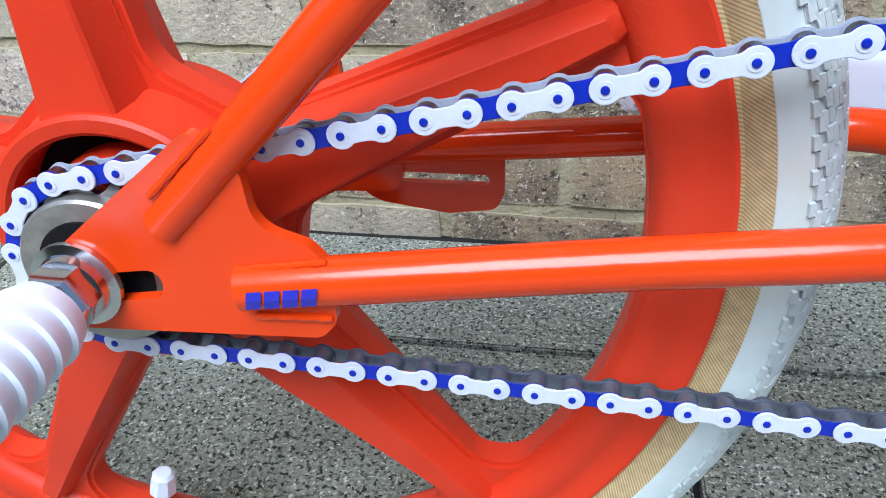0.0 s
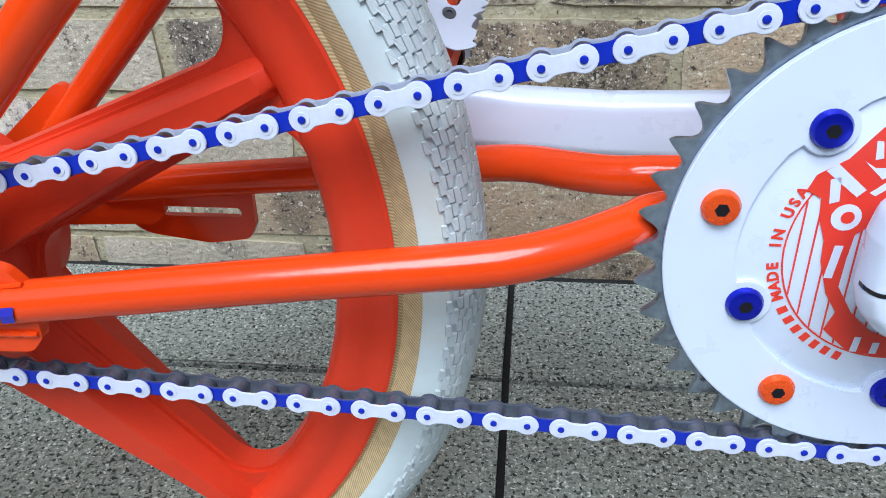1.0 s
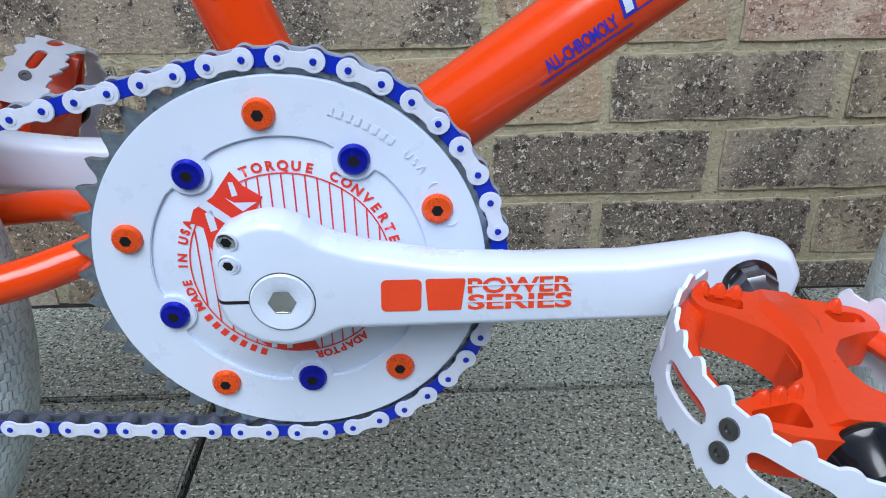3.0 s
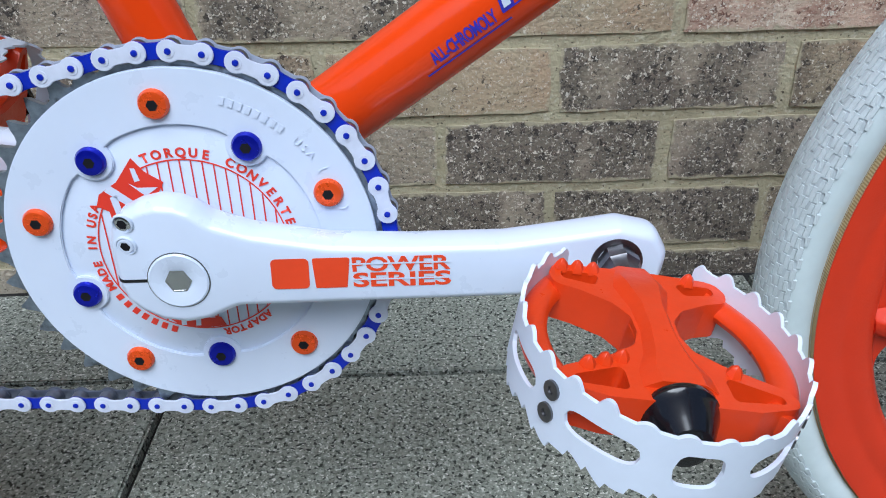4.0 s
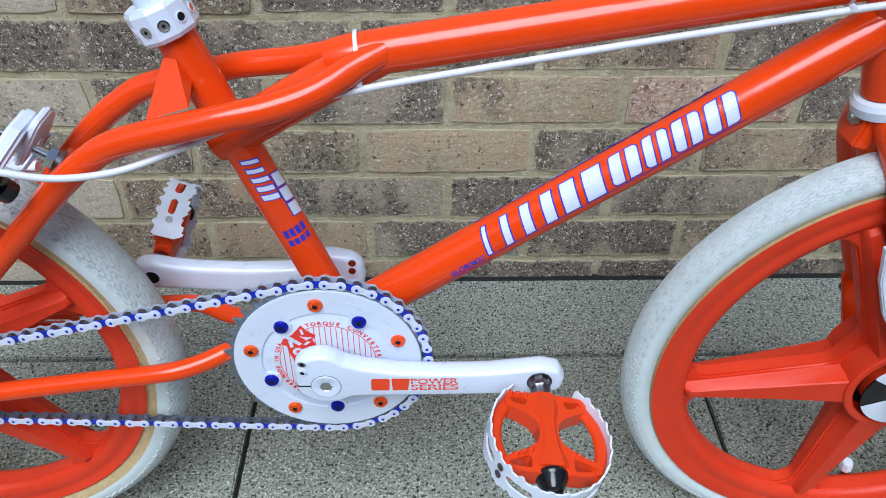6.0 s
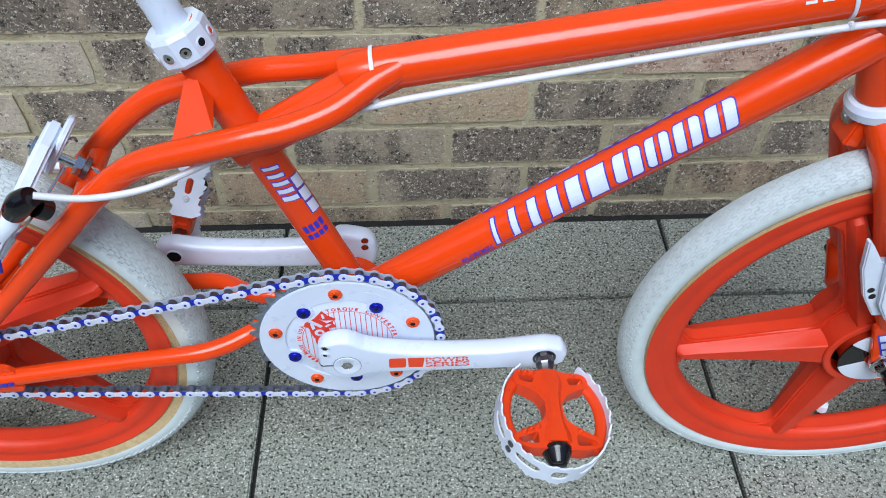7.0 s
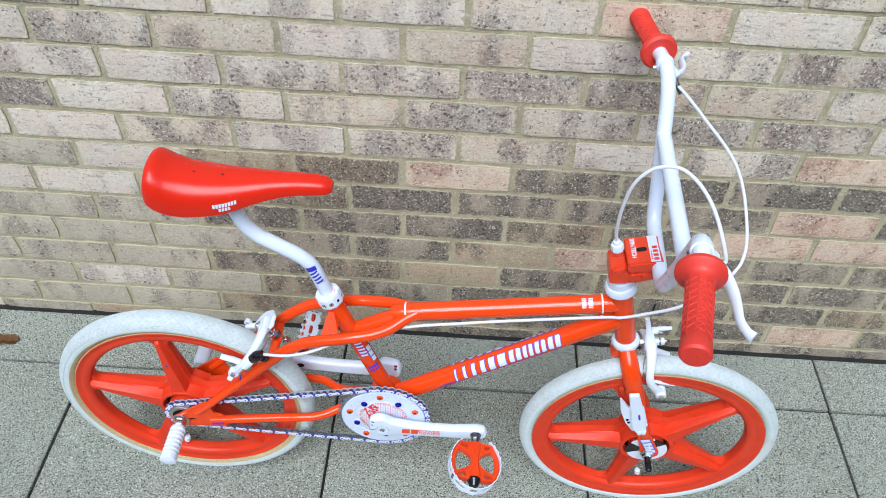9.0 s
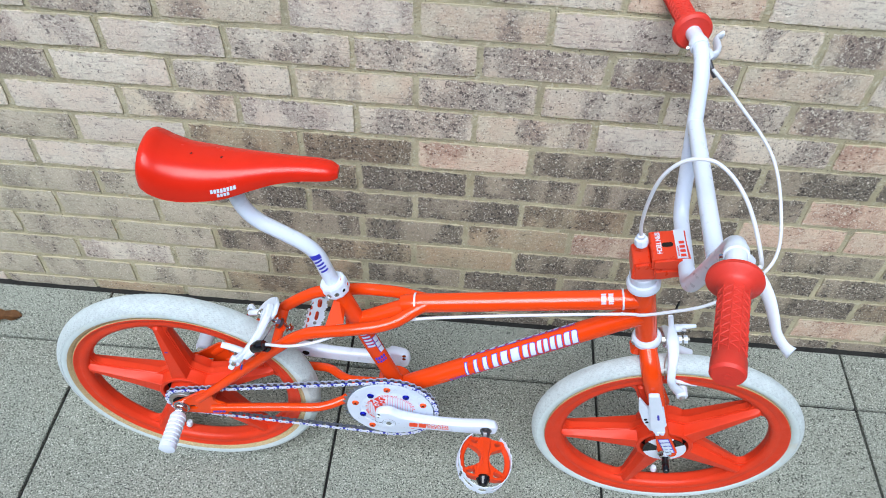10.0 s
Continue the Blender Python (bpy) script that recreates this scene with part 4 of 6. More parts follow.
    part("print_bars", moved(bars, face), M_redprint, cw, smooth=0)
    # raised stamp on the guard disc
    face2 = Matrix.Translation(BB + Vector((0, -0.0449, 0))) @ pose(0, 0, 0, 90, 0, 0)

    def raised(bm, a, r):
        ext = bmesh.ops.extrude_face_region(bm, geom=bm.faces[:])
        bmesh.ops.translate(bm, verts=[g for g in ext["geom"] if isinstance(g, bmesh.types.BMVert)], vec=(0, 0, 0.0004))
        part("raised_letter", moved(bm, face2 @ Matrix.Rotation(radians(a - 90), 4, "Z") @ Matrix.Translation((0, r, 0))), M_white, cw, smooth=0)

    for i, ch in enumerate("USA ( 42 )"):
        if ch != " ":
            raised(flat_text(ch, 0.0046), 44 - i * 3.2, 0.0665)
    for k in range(8):
        raised(flat_poly([(-0.0010, 0.0), (0.0010, 0.0), (0.0010, 0.0032), (-0.0010, 0.0032)]), 72 - 3.0 * k, 0.0665)
    return cw


chainwheel()


# ---- cranks and pedals
def cast_plate(outline, v0, v1, inset, deep, n=7):
    """A plate whose rims are rounded off on both faces: inset lies in its plane, deep across it."""
    ring = []
    for p, q in zip(outline, [*outline[1:], outline[0]]):
        p, q = Vector((p[0], p[1])), Vector((q[0], q[1]))
        m = max(1, int((q - p).length / 0.0025))
        ring += [p.lerp(q, i / m) for i in range(m)]
    count = len(ring)
    area = sum(ring[k].x * ring[(k + 1) % count].y - ring[(k + 1) % count].x * ring[k].y for k in range(count))
    normals = []
    for k in range(count):
        way = (ring[(k + 2) % count] - ring[k - 2]).normalized()
        normals.append(Vector((-way.y, way.x)) * (1 if area > 0 else -1))
    bm = bmesh.new()
    rows = []
    for face, sign in ((v0, 1), (v1, -1)):
        steps = [(inset * (1 - math.sin(radians(90 * i / n))), face + sign * deep * (1 - math.cos(radians(90 * i / n)))) for i in range(n + 1)]
        for off, v in (steps if sign > 0 else steps[::-1]):
            rows.append([bm.verts.new((p.x + m.x * off, v, p.y + m.y * off)) for p, m in zip(ring, normals)])
    for a, b in zip(rows, rows[1:]):
        for k in range(count):
            bm.faces.new((a[k], a[(k + 1) % count], b[(k + 1) % count], b[k]))
    bm.faces.new(rows[0])
    bm.faces.new(rows[-1][::-1])
    bmesh.ops.recalc_face_normals(bm, faces=bm.faces[:])
    return bm


def crank(name, side, outline, label):
    """side -1: towards the viewer."""
    v0, v1 = (-0.0720, -0.0545) if side < 0 else (0.0585, 0.0775)
    return part(name, cast_plate(outline, v0, v1, 0.0045 if side < 0 else 0.0070, 0.0080), M_white, bike, label, smooth=50)


near_outline = rounded([(0.3645, 0.2760), (0.3665, 0.2690), (0.3715, 0.2635), (0.3800, 0.2585), (0.3900, 0.2568), (0.4000, 0.2585), (0.412, 0.2640), (0.475, 0.2645), (0.545, 0.2650), (0.572, 0.2645), (0.5835, 0.2715), (0.5855, 0.2830), (0.5800, 0.2935), (0.565, 0.2972),
                        (0.545, 0.2945), (0.520, 0.2915), (0.480, 0.2915), (0.450, 0.2930), (0.420, 0.2985), (0.4060, 0.3035), (0.3990, 0.3085), (0.3930, 0.3112), (0.3855, 0.3122), (0.3775, 0.3105), (0.3705, 0.3072), (0.3662, 0.3020), (0.3645, 0.2940)],
                       0.008, 5)
near_crank = crank("crank_arm", -1, near_outline, "white painted crank arm with orange print")
far_outline = rounded([(0.412, 0.2700), (0.399, 0.2590), (0.380, 0.2595), (0.366, 0.2645), (0.300, 0.2640), (0.230, 0.2665), (0.208, 0.2680), (0.197, 0.2770), (0.1955, 0.2885), (0.202, 0.2985), (0.217, 0.3005),
                       (0.235, 0.2970), (0.260, 0.2945), (0.300, 0.2935), (0.355, 0.2960), (0.370, 0.3045), (0.375, 0.3120), (0.385, 0.3125), (0.395, 0.3105), (0.405, 0.3080), (0.4125, 0.3000), (0.4145, 0.2850)],
                      0.014, 7)
far_outline = [Vector((p[0], p[1] + 0.0050 * (0.389 - p[0]) / 0.175)) for p in far_outline]
far_crank = crank("crank_arm", 1, far_outline, "white painted crank arm")


def crank_details():
    A = Vector((0.3900, -0.0720, 0.2788))
    part("axle_cap", lathe([(0.0124, -0.0003), (0.0124, 0.0004)], 40, centre=A), M_steel, near_crank)
    bm = lathe([(0.0120, 0.0005), (0.0120, -0.0006), (0.0113, -0.0011), (0.0104, -0.0009), (0.0056, -0.0010), (0.0050, -0.0006)], 40, centre=A)
    part("axle_cap", bm, M_white, near_crank, "white cap with a hexagon socket")
    sock = lathe([(0.0054, -0.0009), (0.0047, -0.0010), (0.0044, -0.0007)], 6, centre=A)
    lathe([(0.0045, -0.0007), (0.0002, -0.0007)], 6, bm=sock, centre=A, mat=1)
    part("socket", sock, [M_chrome, M_holeshade], near_crank)
    # clamp slit: a black strip painted for its shade, which follows the rounded rim
    slit = bmesh.new()
    rim = [(0.3645 + 0.0045 * (1 - math.sin(radians(a))) - 0.0002, -0.0720 + 0.0080 * (1 - math.cos(radians(a))) - 0.0002) for a in range(90, -1, -10)]
    prof = rim + [(0.3775, -0.0722), (0.3775, -0.0640)]
    sides = [[slit.verts.new((u, v, w)) for u, v in prof] for w in (0.2783, 0.2796)]
    slit.faces.new(sides[0])
    slit.faces.new(sides[1][::-1])
    for k in range(len(prof)):
        slit.faces.new((sides[0][k], sides[0][(k + 1) % len(prof)], sides[1][(k + 1) % len(prof)], sides[1][k]))
    bmesh.ops.recalc_face_normals(slit, faces=slit.faces[:])
    part("clamp_slit", slit, M_black, near_crank, smooth=0)
    # two sunk clamp bolts
    for u, w, worn in ((0.3727, 0.3040, True), (0.3722, 0.2946, False)):
        at = pose(u, -0.0722, w, 8, 0, -8)
        part("bolt_seat", moved(lathe([(0.0043, 0.0006), (0.0041, -0.0003), (0.0036, -0.0004), (0.0033, 0.0008)], 20), at), M_white, near_crank)
        bm = lathe([(0.0033, 0.0010), (0.0032, -0.0002), (0.0027, -0.0005), (0.0019, -0.0004)], 18)
        lathe([(0.0021, -0.0005), (0.0017, -0.0004), (0.0002, -0.0004)], 6, bm=bm, mat=1)
        part("clamp_bolt", moved(bm, at), [M_chrome if worn else M_white, M_holeshade], near_crank)
    face = pose(0, -0.0723, 0, 90, 0, 0)
    x0, y0, y1 = 0.4265, 0.2735, 0.2870
    # two solid blocks stand for the mark
    plate_pts = [rounded([(x0, y0), (x0 + 0.0150, y0), (x0 + 0.0155, y1), (x0 + 0.0005, y1)], 0.002), rounded([(x0 + 0.0175, y0), (x0 + 0.0300, y0), (x0 + 0.0318, y1), (x0 + 0.0168, y1)], [0.0005, 0.0005, 0.001, 0.001])]
    for p in plate_pts:
        part("print_block", moved(flat_poly(p), face), M_orangeprint, near_crank, smooth=0)
    for body, y in (("POWER", 0.2807), ("SERIES", 0.2737)):
        bm = flat_text(body, 0.0088, 0.98, bold=0.00022)
        xs = [v.co.x for v in bm.verts]
        k = 0.0390 / (max(xs) - min(xs))
        for v in bm.verts:
            v.co.x = 0.4590 + (v.co.x - min(xs)) * k
            v.co.y += y
        part("lettering", moved(bm, face), M_orangeprint, near_crank, smooth=0)
        # the thin gap that cuts the stencilled letters in two
        gap = flat_poly([(0.4585, y + 0.0029), (0.4980, y + 0.0029), (0.4980, y + 0.0036), (0.4585, y + 0.0036)])
        part("print_gap", moved(gap, pose(0, -0.0724, 0, 90, 0, 0)), M_white, near_crank, smooth=0)
    # pedal seat: a dark recess round the axle
    part("axle_recess", lathe([(0.0104, 0.0012), (0.0104, -0.0004), (0.0080, -0.0006), (0.0080, 0.0012)], 32, centre=(0.5640, -0.0720, 0.2812)), M_steel, near_crank)
    # white ring round the far axle hole, and a disc darkened for its shade
    part("axle_hole", lathe([(0.0085, 0.001), (0.0085, -0.0006), (0.0072, -0.0010), (0.0066, 0.0002)], 28, centre=(0.2150, 0.0584, 0.2885)), M_white, far_crank)
    part("axle_hole", lathe([(0.0068, 0.0005), (0.0068, -0.0004), (0.0001, -0.0004)], 24, centre=(0.2150, 0.0582, 0.2885)), M_holeshade, far_crank)
    for u, w in ((0.4025, 0.2950), (0.403, 0.3040)):
        part("clamp_bolt", lathe([(0.0036, 0.0), (0.0036, -0.001), (0.0016, -0.001)], 16, centre=(u, 0.0584, w)), M_chrome, far_crank)


crank_details()


def pedal(m, label):
    """Built flat about its axle: x across the foot's way, -y outwards from the crank, z up."""
    p = new("pedal")
    p.parent = bike
    p.matrix_basis = m
    tagged(p, label)
    cy, R, RY, H = -0.0575, 0.0525, 0.0560, 0.0108
    # body: an X of four arms round a trunk, thicker along the middle
    right = [(0.010, -0.0150), (0.030, -0.0160), (0.0345, -0.0175), (0.0370, -0.0235), (0.0355, -0.0300), (0.0260, -0.0330), (0.0140, -0.0395), (0.0085, -0.0470), (0.0082, -0.0560), (0.0110, -0.0640), (0.0210, -0.0710), (0.0400, -0.0800), (0.0430, -0.0880), (0.026, -0.0925)]
    outline = rounded([(-x, y) for x, y in right[::-1]][:] + right, 0.005, 5)
    slots = [rounded([(s * 0.0155, -0.0208), (s * 0.0318, -0.0205), (s * 0.0318, -0.0258), (s * 0.0185, -0.0285)], 0.0022, 5) for s in (-1, 1)]
    slots += [rounded([(s * 0.0180, -0.0765), (s * 0.0370, -0.0838), (s * 0.0370, -0.0872), (s * 0.0180, -0.0885)], 0.0022, 5) for s in (-1, 1)]
    bm = plate(outline, -0.0076, 0.0080, slots, 0.0020, rounds=3)
    part("pedal_body", moved(bm, Matrix(((1, 0, 0, 0), (0, 0, 1, 0), (0, 1, 0, 0), (0, 0, 0, 1)))), M_pedal, p)
    trunk = bmesh.new()
    rows = []
    for y, wd, hh in ((-0.0125, 0.0120, 0.0084), (-0.020, 0.0150, 0.0092), (-0.028, 0.0140, 0.0112), (-0.042, 0.0088, 0.0118), (-0.056, 0.0084, 0.0114), (-0.068, 0.0112, 0.0108), (-0.078, 0.0165, 0.0108), (-0.0862, 0.0165, 0.0112)):
        rows.append([trunk.verts.new((wd * cx, y, hh * cz)) for cx, cz in ((1, 0.45), (0.80, 0.72), (0.46, 1), (-0.46, 1), (-0.80, 0.72), (-1, 0.45), (-1, -0.5), (-0.62, -0.95), (0.62, -0.95), (1, -0.5))])
    for r0, r1 in zip(rows, rows[1:]):
        for k in range(10):
            trunk.faces.new((r0[k], r0[(k + 1) % 10], r1[(k + 1) % 10], r1[k]))
    trunk.faces.new(rows[0][::-1])
    trunk.faces.new(rows[-1])
    bmesh.ops.recalc_face_normals(trunk, faces=trunk.faces[:])
    part("trunk", trunk, M_pedal, p, smooth=24)
    # outer rails inside the cage
    for s in (-1, 1):
        rail = [(s * 0.0460 * math.cos(radians(a)), cy + 0.0490 * math.sin(radians(a)), 0.002) for a in (-42, -20, 0, 20, 40, 48)]
        part("pedal_rail", tube(rail, 0.0040, n=5, seg=12, squash=1.4), M_pedal, p)
        for u in ((0.018, 0.0245, 0.031) if s < 0 else (0.0225,)):
            for y in (-0.0180, -0.0735 - 0.40 * (u - 0.02)):
                part("grip_tooth", lathe([(0.0036, -0.0006), (0.0022, 0.0024), (0.0007, 0.0038), (0.0002, 0.0040)], 6, axis="z", centre=(s * u, y, 0.0078)), M_pedal, p, smooth=40)
    # axle tube and end cap
    part("pedal_axle", lathe([(0.0088, 0.008), (0.0088, 0.002), (0.0096, 0.001), (0.0096, -0.003), (0.0080, -0.005), (0.0070, -0.018)], 8), M_steel, p, "dark chrome pedal axle")
    part("end_cap", lathe([(0.0130, -0.088), (0.0140, -0.0895), (0.0140, -0.0915), (0.0134, -0.0922), (0.0128, -0.0940), (0.0096, -0.1000), (0.0078, -0.1034), (0.0060, -0.1040)], 40), M_black, p, "black cone-shaped end cap")
    # cage: a bent band with teeth on both edges and holes
    cage = bmesh.new()
    a0, a1, n = 122.0, 418.0, 296
    cols = []
    slots = [(148, 168, 0.0034), (177, 205, 0.0042), (221, 250, 0.0044), (261, 279, 0.0062), (290, 319, 0.0044), (335, 363, 0.0042), (372, 392, 0.0034)]
    for k in range(n + 1):
        a = a0 + (a1 - a0) * k / n
        saw = (k % 8) / 8
        big = 0.0036 * (0.5 + 0.5 * math.cos(radians((a - 270) * 360 / 28)))
        lobe = max(0.0, math.cos(radians((a - 277) * 360 / 14))) ** 0.6
        top = H + 0.0005 + (0.0034 if abs(a - 270) > 24 else 0.0016) * lobe
        bot = -H - big - 0.0030 * saw
        if a < a0 + 8 or a > a1 - 8:
            f = min(a - a0, a1 - a) / 8
            top, bot = top * (0.70 + 0.30 * f) + 0.0020 * math.sin(math.pi * f), bot * (0.70 + 0.30 * f) - 0.0020 * math.sin(math.pi * f)
        hole = 0.0
        for s0, s1, hh in slots:
            if s0 < a < s1:
                q = (a - (s0 + s1) / 2) / ((s1 - s0) / 2)
                hole = hh * math.sqrt(max(0, 1 - abs(q) ** (2 if s1 - s0 < 17 else 5)))
        zs = (bot, -hole - 0.00001, hole + 0.00001, top)
        ca, sa = math.cos(radians(a)), math.sin(radians(a))
        cols.append([[cage.verts.new((r * ca, cy + (r + RY - R) * sa, z)) for z in zs] for r in (R, R - 0.0016)] + [hole])
    for p0, p1 in zip(cols, cols[1:]):
        open_ = p0[2] > 0.0004 or p1[2] > 0.0004
        for i in ((0, 2) if open_ else (0, 1, 2)):
            cage.faces.new((p0[0][i], p1[0][i], p1[0][i + 1], p0[0][i + 1]))
            cage.faces.new((p0[1][i + 1], p1[1][i + 1], p1[1][i], p0[1][i]))
        for i in ((0, 3, 1, 2) if open_ else (0, 3)):
            cage.faces.new((p0[0][i], p0[1][i], p1[1][i], p1[0][i]))
    for c in (cols[0], cols[-1]):
        cage.faces.new([c[0][0], c[0][3], c[1][3], c[1][0]])
    bmesh.ops.recalc_face_normals(cage, faces=cage.faces[:])
    part("cage", cage, M_whiteplastic, p, "white toothed pedal cage", smooth=25)
    for a, z in ((213.5, -0.0045), (213.5, 0.0045), (326.5, -0.0045), (326.5, 0.0045), (142, 0.0), (398, 0.0)):
        q = Vector((R * math.cos(radians(a)), cy + RY * math.sin(radians(a)), z))
        d = Vector((math.cos(radians(a)), math.sin(radians(a)), 0))
        s = moved(lathe([(0.0034, -0.0006), (0.0034, 0.0009), (0.0014, 0.0009), (0.0012, 0.0002)], 16, axis="z"), along(q, q + d))
        part("cage_screw", s, M_steel, p)
    return p


pedal(pose(0.5640, -0.0770, 0.2810, 3.5, 10, 0) @ Matrix.Diagonal((0.895, 0.935, 0.95, 1)), "orange pedal with a white toothed cage")
pedal(pose(0.2140, 0.0820, 0.2865, 0, 0, 180) @ pose(0, 0, 0, 0, 72, 0) @ Matrix.Diagonal((0.92, 0.97, 1, 1)), "orange pedal with a white toothed cage standing on edge")


# ---- pegs and axle nuts
def peg(side, u):
    s = side
    base = Vector((u, s * 0.0730, 0.2470))
    prof = [(0.0110, 0.0), (0.0132, 0.002)]
    y = 0.004
    for k in range(7):
        prof += [(0.0136, y), (0.0150, y + 0.0040), (0.0150, y + 0.0058), (0.0134, y + 0.0066)]
        y += 0.0085
    prof += [(0.0150, y), (0.0146, y + 0.008), (0.009, y + 0.010)]
    bm = lathe(prof, 28, axis="z")
    p = part("foot_peg", moved(bm, along(base, base + Vector((0, s, 0)))), M_whiteplastic, bike, "white ribbed foot peg")
    bm = lathe([(0.0155, 0), (0.0155, 0.002), (0.0125, 0.003), (0.0118, 0.006)], 28, axis="z")
    lathe([(0.0118, 0.004), (0.0122, 0.013), (0.0105, 0.0155)], 6, axis="z", bm=bm)
    b2 = Vector((u, s * 0.0562, 0.2475))
    part("axle_nut", moved(bm, along(b2, b2 + Vector((0, s, 0)))), M_chrome, p, "chrome axle nut and washer")


peg(-1, 0.0035)
peg(1, 0.0035)


# ---- fork, headset, stem, bar
steer0, steer1 = Vector((0.8085, 0, 0.497)), Vector((0.7505, 0, 0.7195))
axis_d = (steer1 - steer0).normalized()


def fork():
    part("steerer_base", tube([steer0 - axis_d * 0.045, steer0 + axis_d * 0.006], [0.0170, 0.0178], seg=28), M_paint, bike)
    for s in (-1, 1):
        leg = [steer0 - axis_d * 0.010 + Vector((0, s * 0.010, 0)), steer0 - axis_d * 0.028 + Vector((0.001, s * 0.032, 0)), steer0 - axis_d * 0.055 + Vector((0.003, s * 0.044, 0)),
               Vector((0.842, s * 0.0475, 0.395)), Vector((0.866, s * 0.0515, 0.325)), Vector((0.8790, s * 0.0530, 0.292))]
        part("fork_leg", tube(leg, [0.0140, 0.0160, 0.0165, 0.0150, 0.0128, 0.0105], seg=26), M_paint, bike)
        out = rounded([(0.8650, 0.2900), (0.8860, 0.3015), (0.9160, 0.2410), (0.9175, 0.2270), (0.8990, 0.2160), (0.8860, 0.2240)], [0.004, 0.004, 0.008, 0.008, 0.008, 0.010])
        d = part("fork_dropout", plate(out, s * 0.0545 - 0.003, s * 0.0545 + 0.003, bevel=0.0008), M_paint, bike)
        # slanted print along the plate, white with a blue edge
        for grow, lift, mat in ((0.0016, 0.0033, M_blueprint), (0.0, 0.0036, M_white)):
            mk = bmesh.new()
            for k in range(4):
                g0, g1 = 0.013 + 0.0125 * k - grow, 0.0225 + 0.0125 * k + grow
                hw = 0.0080 + grow
                flat_poly([(0.8755 + 0.452 * g + 0.892 * n + 0.2 * n * 0.452, 0.2920 - 0.892 * g + 0.452 * n - 0.2 * n * 0.892) for g, n in ((g0, -hw), (g1, -hw), (g1, hw), (g0, hw))], mk)
            part("print_mark", moved(mk, pose(0, s * (0.0545 + lift), 0, 90, 0, 0)), mat, d, smooth=0)
        bm = lathe([(0.0125, 0), (0.0125, 0.002), (0.0105, 0.003)], 24, axis="z")
        lathe([(0.0100, 0.003), (0.0100, 0.009), (0.0080, 0.011)], 6, axis="z", bm=bm)
        lathe([(0.0052, 0.010), (0.0062, 0.013), (0.0062, 0.036), (0.0048, 0.038)], 16, axis="z", bm=bm, mat=1)
        q = Vector((FA.x, s * 0.0575, FA.z))
        part("axle_nut", moved(bm, along(q, q + Vector((0, s, 0)))), [M_chrome, M_black], front_wheel, at=Matrix.Translation(-FA))
    # white folded standing plate on the fork leg
    st = plate(rounded([(0.8200, 0.4310), (0.8370, 0.4340), (0.8550, 0.3860), (0.8725, 0.3260), (0.8690, 0.3190), (0.8560, 0.3180), (0.8430, 0.3380)], 0.0025), -0.0720, -0.0640, bevel=0.0016, rounds=3)
    stand = part("folding_stand", st, M_whiteplastic, bike, "white folding foot stand on the fork leg")
    base = plate(rounded([(0.8090, 0.4110), (0.8150, 0.4050), (0.8290, 0.3860), (0.8560, 0.3880), (0.8730, 0.3370), (0.8690, 0.3200), (0.8480, 0.3170), (0.8310, 0.3420), (0.8165, 0.3760)], 0.0025), -0.0650, -0.0580, bevel=0.0012)
    part("stand_bracket", base, M_whiteplastic, stand)
    for u, w in ((0.8330, 0.3520), (0.8370, 0.3440)):
        part("stand_rivet", lathe([(0.0030, 0.0), (0.0030, -0.0006), (0.0004, -0.0006)], 14, centre=(u, -0.0650, w)), M_black, stand)
    for u, w in ((0.8600, 0.3230), (0.8680, 0.3250)):
        part("hinge_lug", plate(rounded([(u - 0.0030, w - 0.0060), (u + 0.0030, w - 0.0060), (u + 0.0030, w + 0.0040), (u - 0.0030, w + 0.0040)], 0.001), -0.0735, -0.0700, bevel=0.0005), M_whiteplastic, stand)
    part("print_mark", moved(flat_poly(rounded([(0.8455, 0.3790), (0.8490, 0.3800), (0.8535, 0.3640), (0.8500, 0.3632)], 0.001)), pose(0, -0.0723, 0, 90, 0, 0)), M_blueprint, stand, smooth=0)
    # hub face: white and black quarters
    for a0, a1, dark in ((-45, 38, 0), (38, 78, 1), (78, 150, 0), (150, 205, 1), (205, 315, 0)):
        sect = circle(0.0385, 12, a0=a0, a1=a1) + circle(0.014, 8, a0=a1, a1=a0)
        part("hub_face", plate(sect, -0.0345, -0.0328, bevel=0.0002), M_black if dark else M_whiteplastic, front_wheel, "black panel" if dark else "white panel")
    # headset cups
    cups = tagged(new("headset"), "white headset cups")
    cups.parent = bike
    low = moved(lathe([(0.0185, -0.006), (0.0235, -0.005), (0.0240, 0.002), (0.0215, 0.006), (0.0185, 0.007)], 40, axis="z"), along(steer0, steer1))
    part("lower_cup", low, M_white, cups)
    t = Vector((0.7755, 0, 0.6235))
    up = moved(lathe([(0.0185, -0.004), (0.0255, 0.000), (0.0262, 0.008), (0.0235, 0.013), (0.0205, 0.014), (0.0205, 0.026), (0.0190, 0.028), (0.0130, 0.028), (0.0130, 0.060)], 40, axis="z"), along(t, steer1))
    part("upper_cup", up, M_white, cups)


fork()


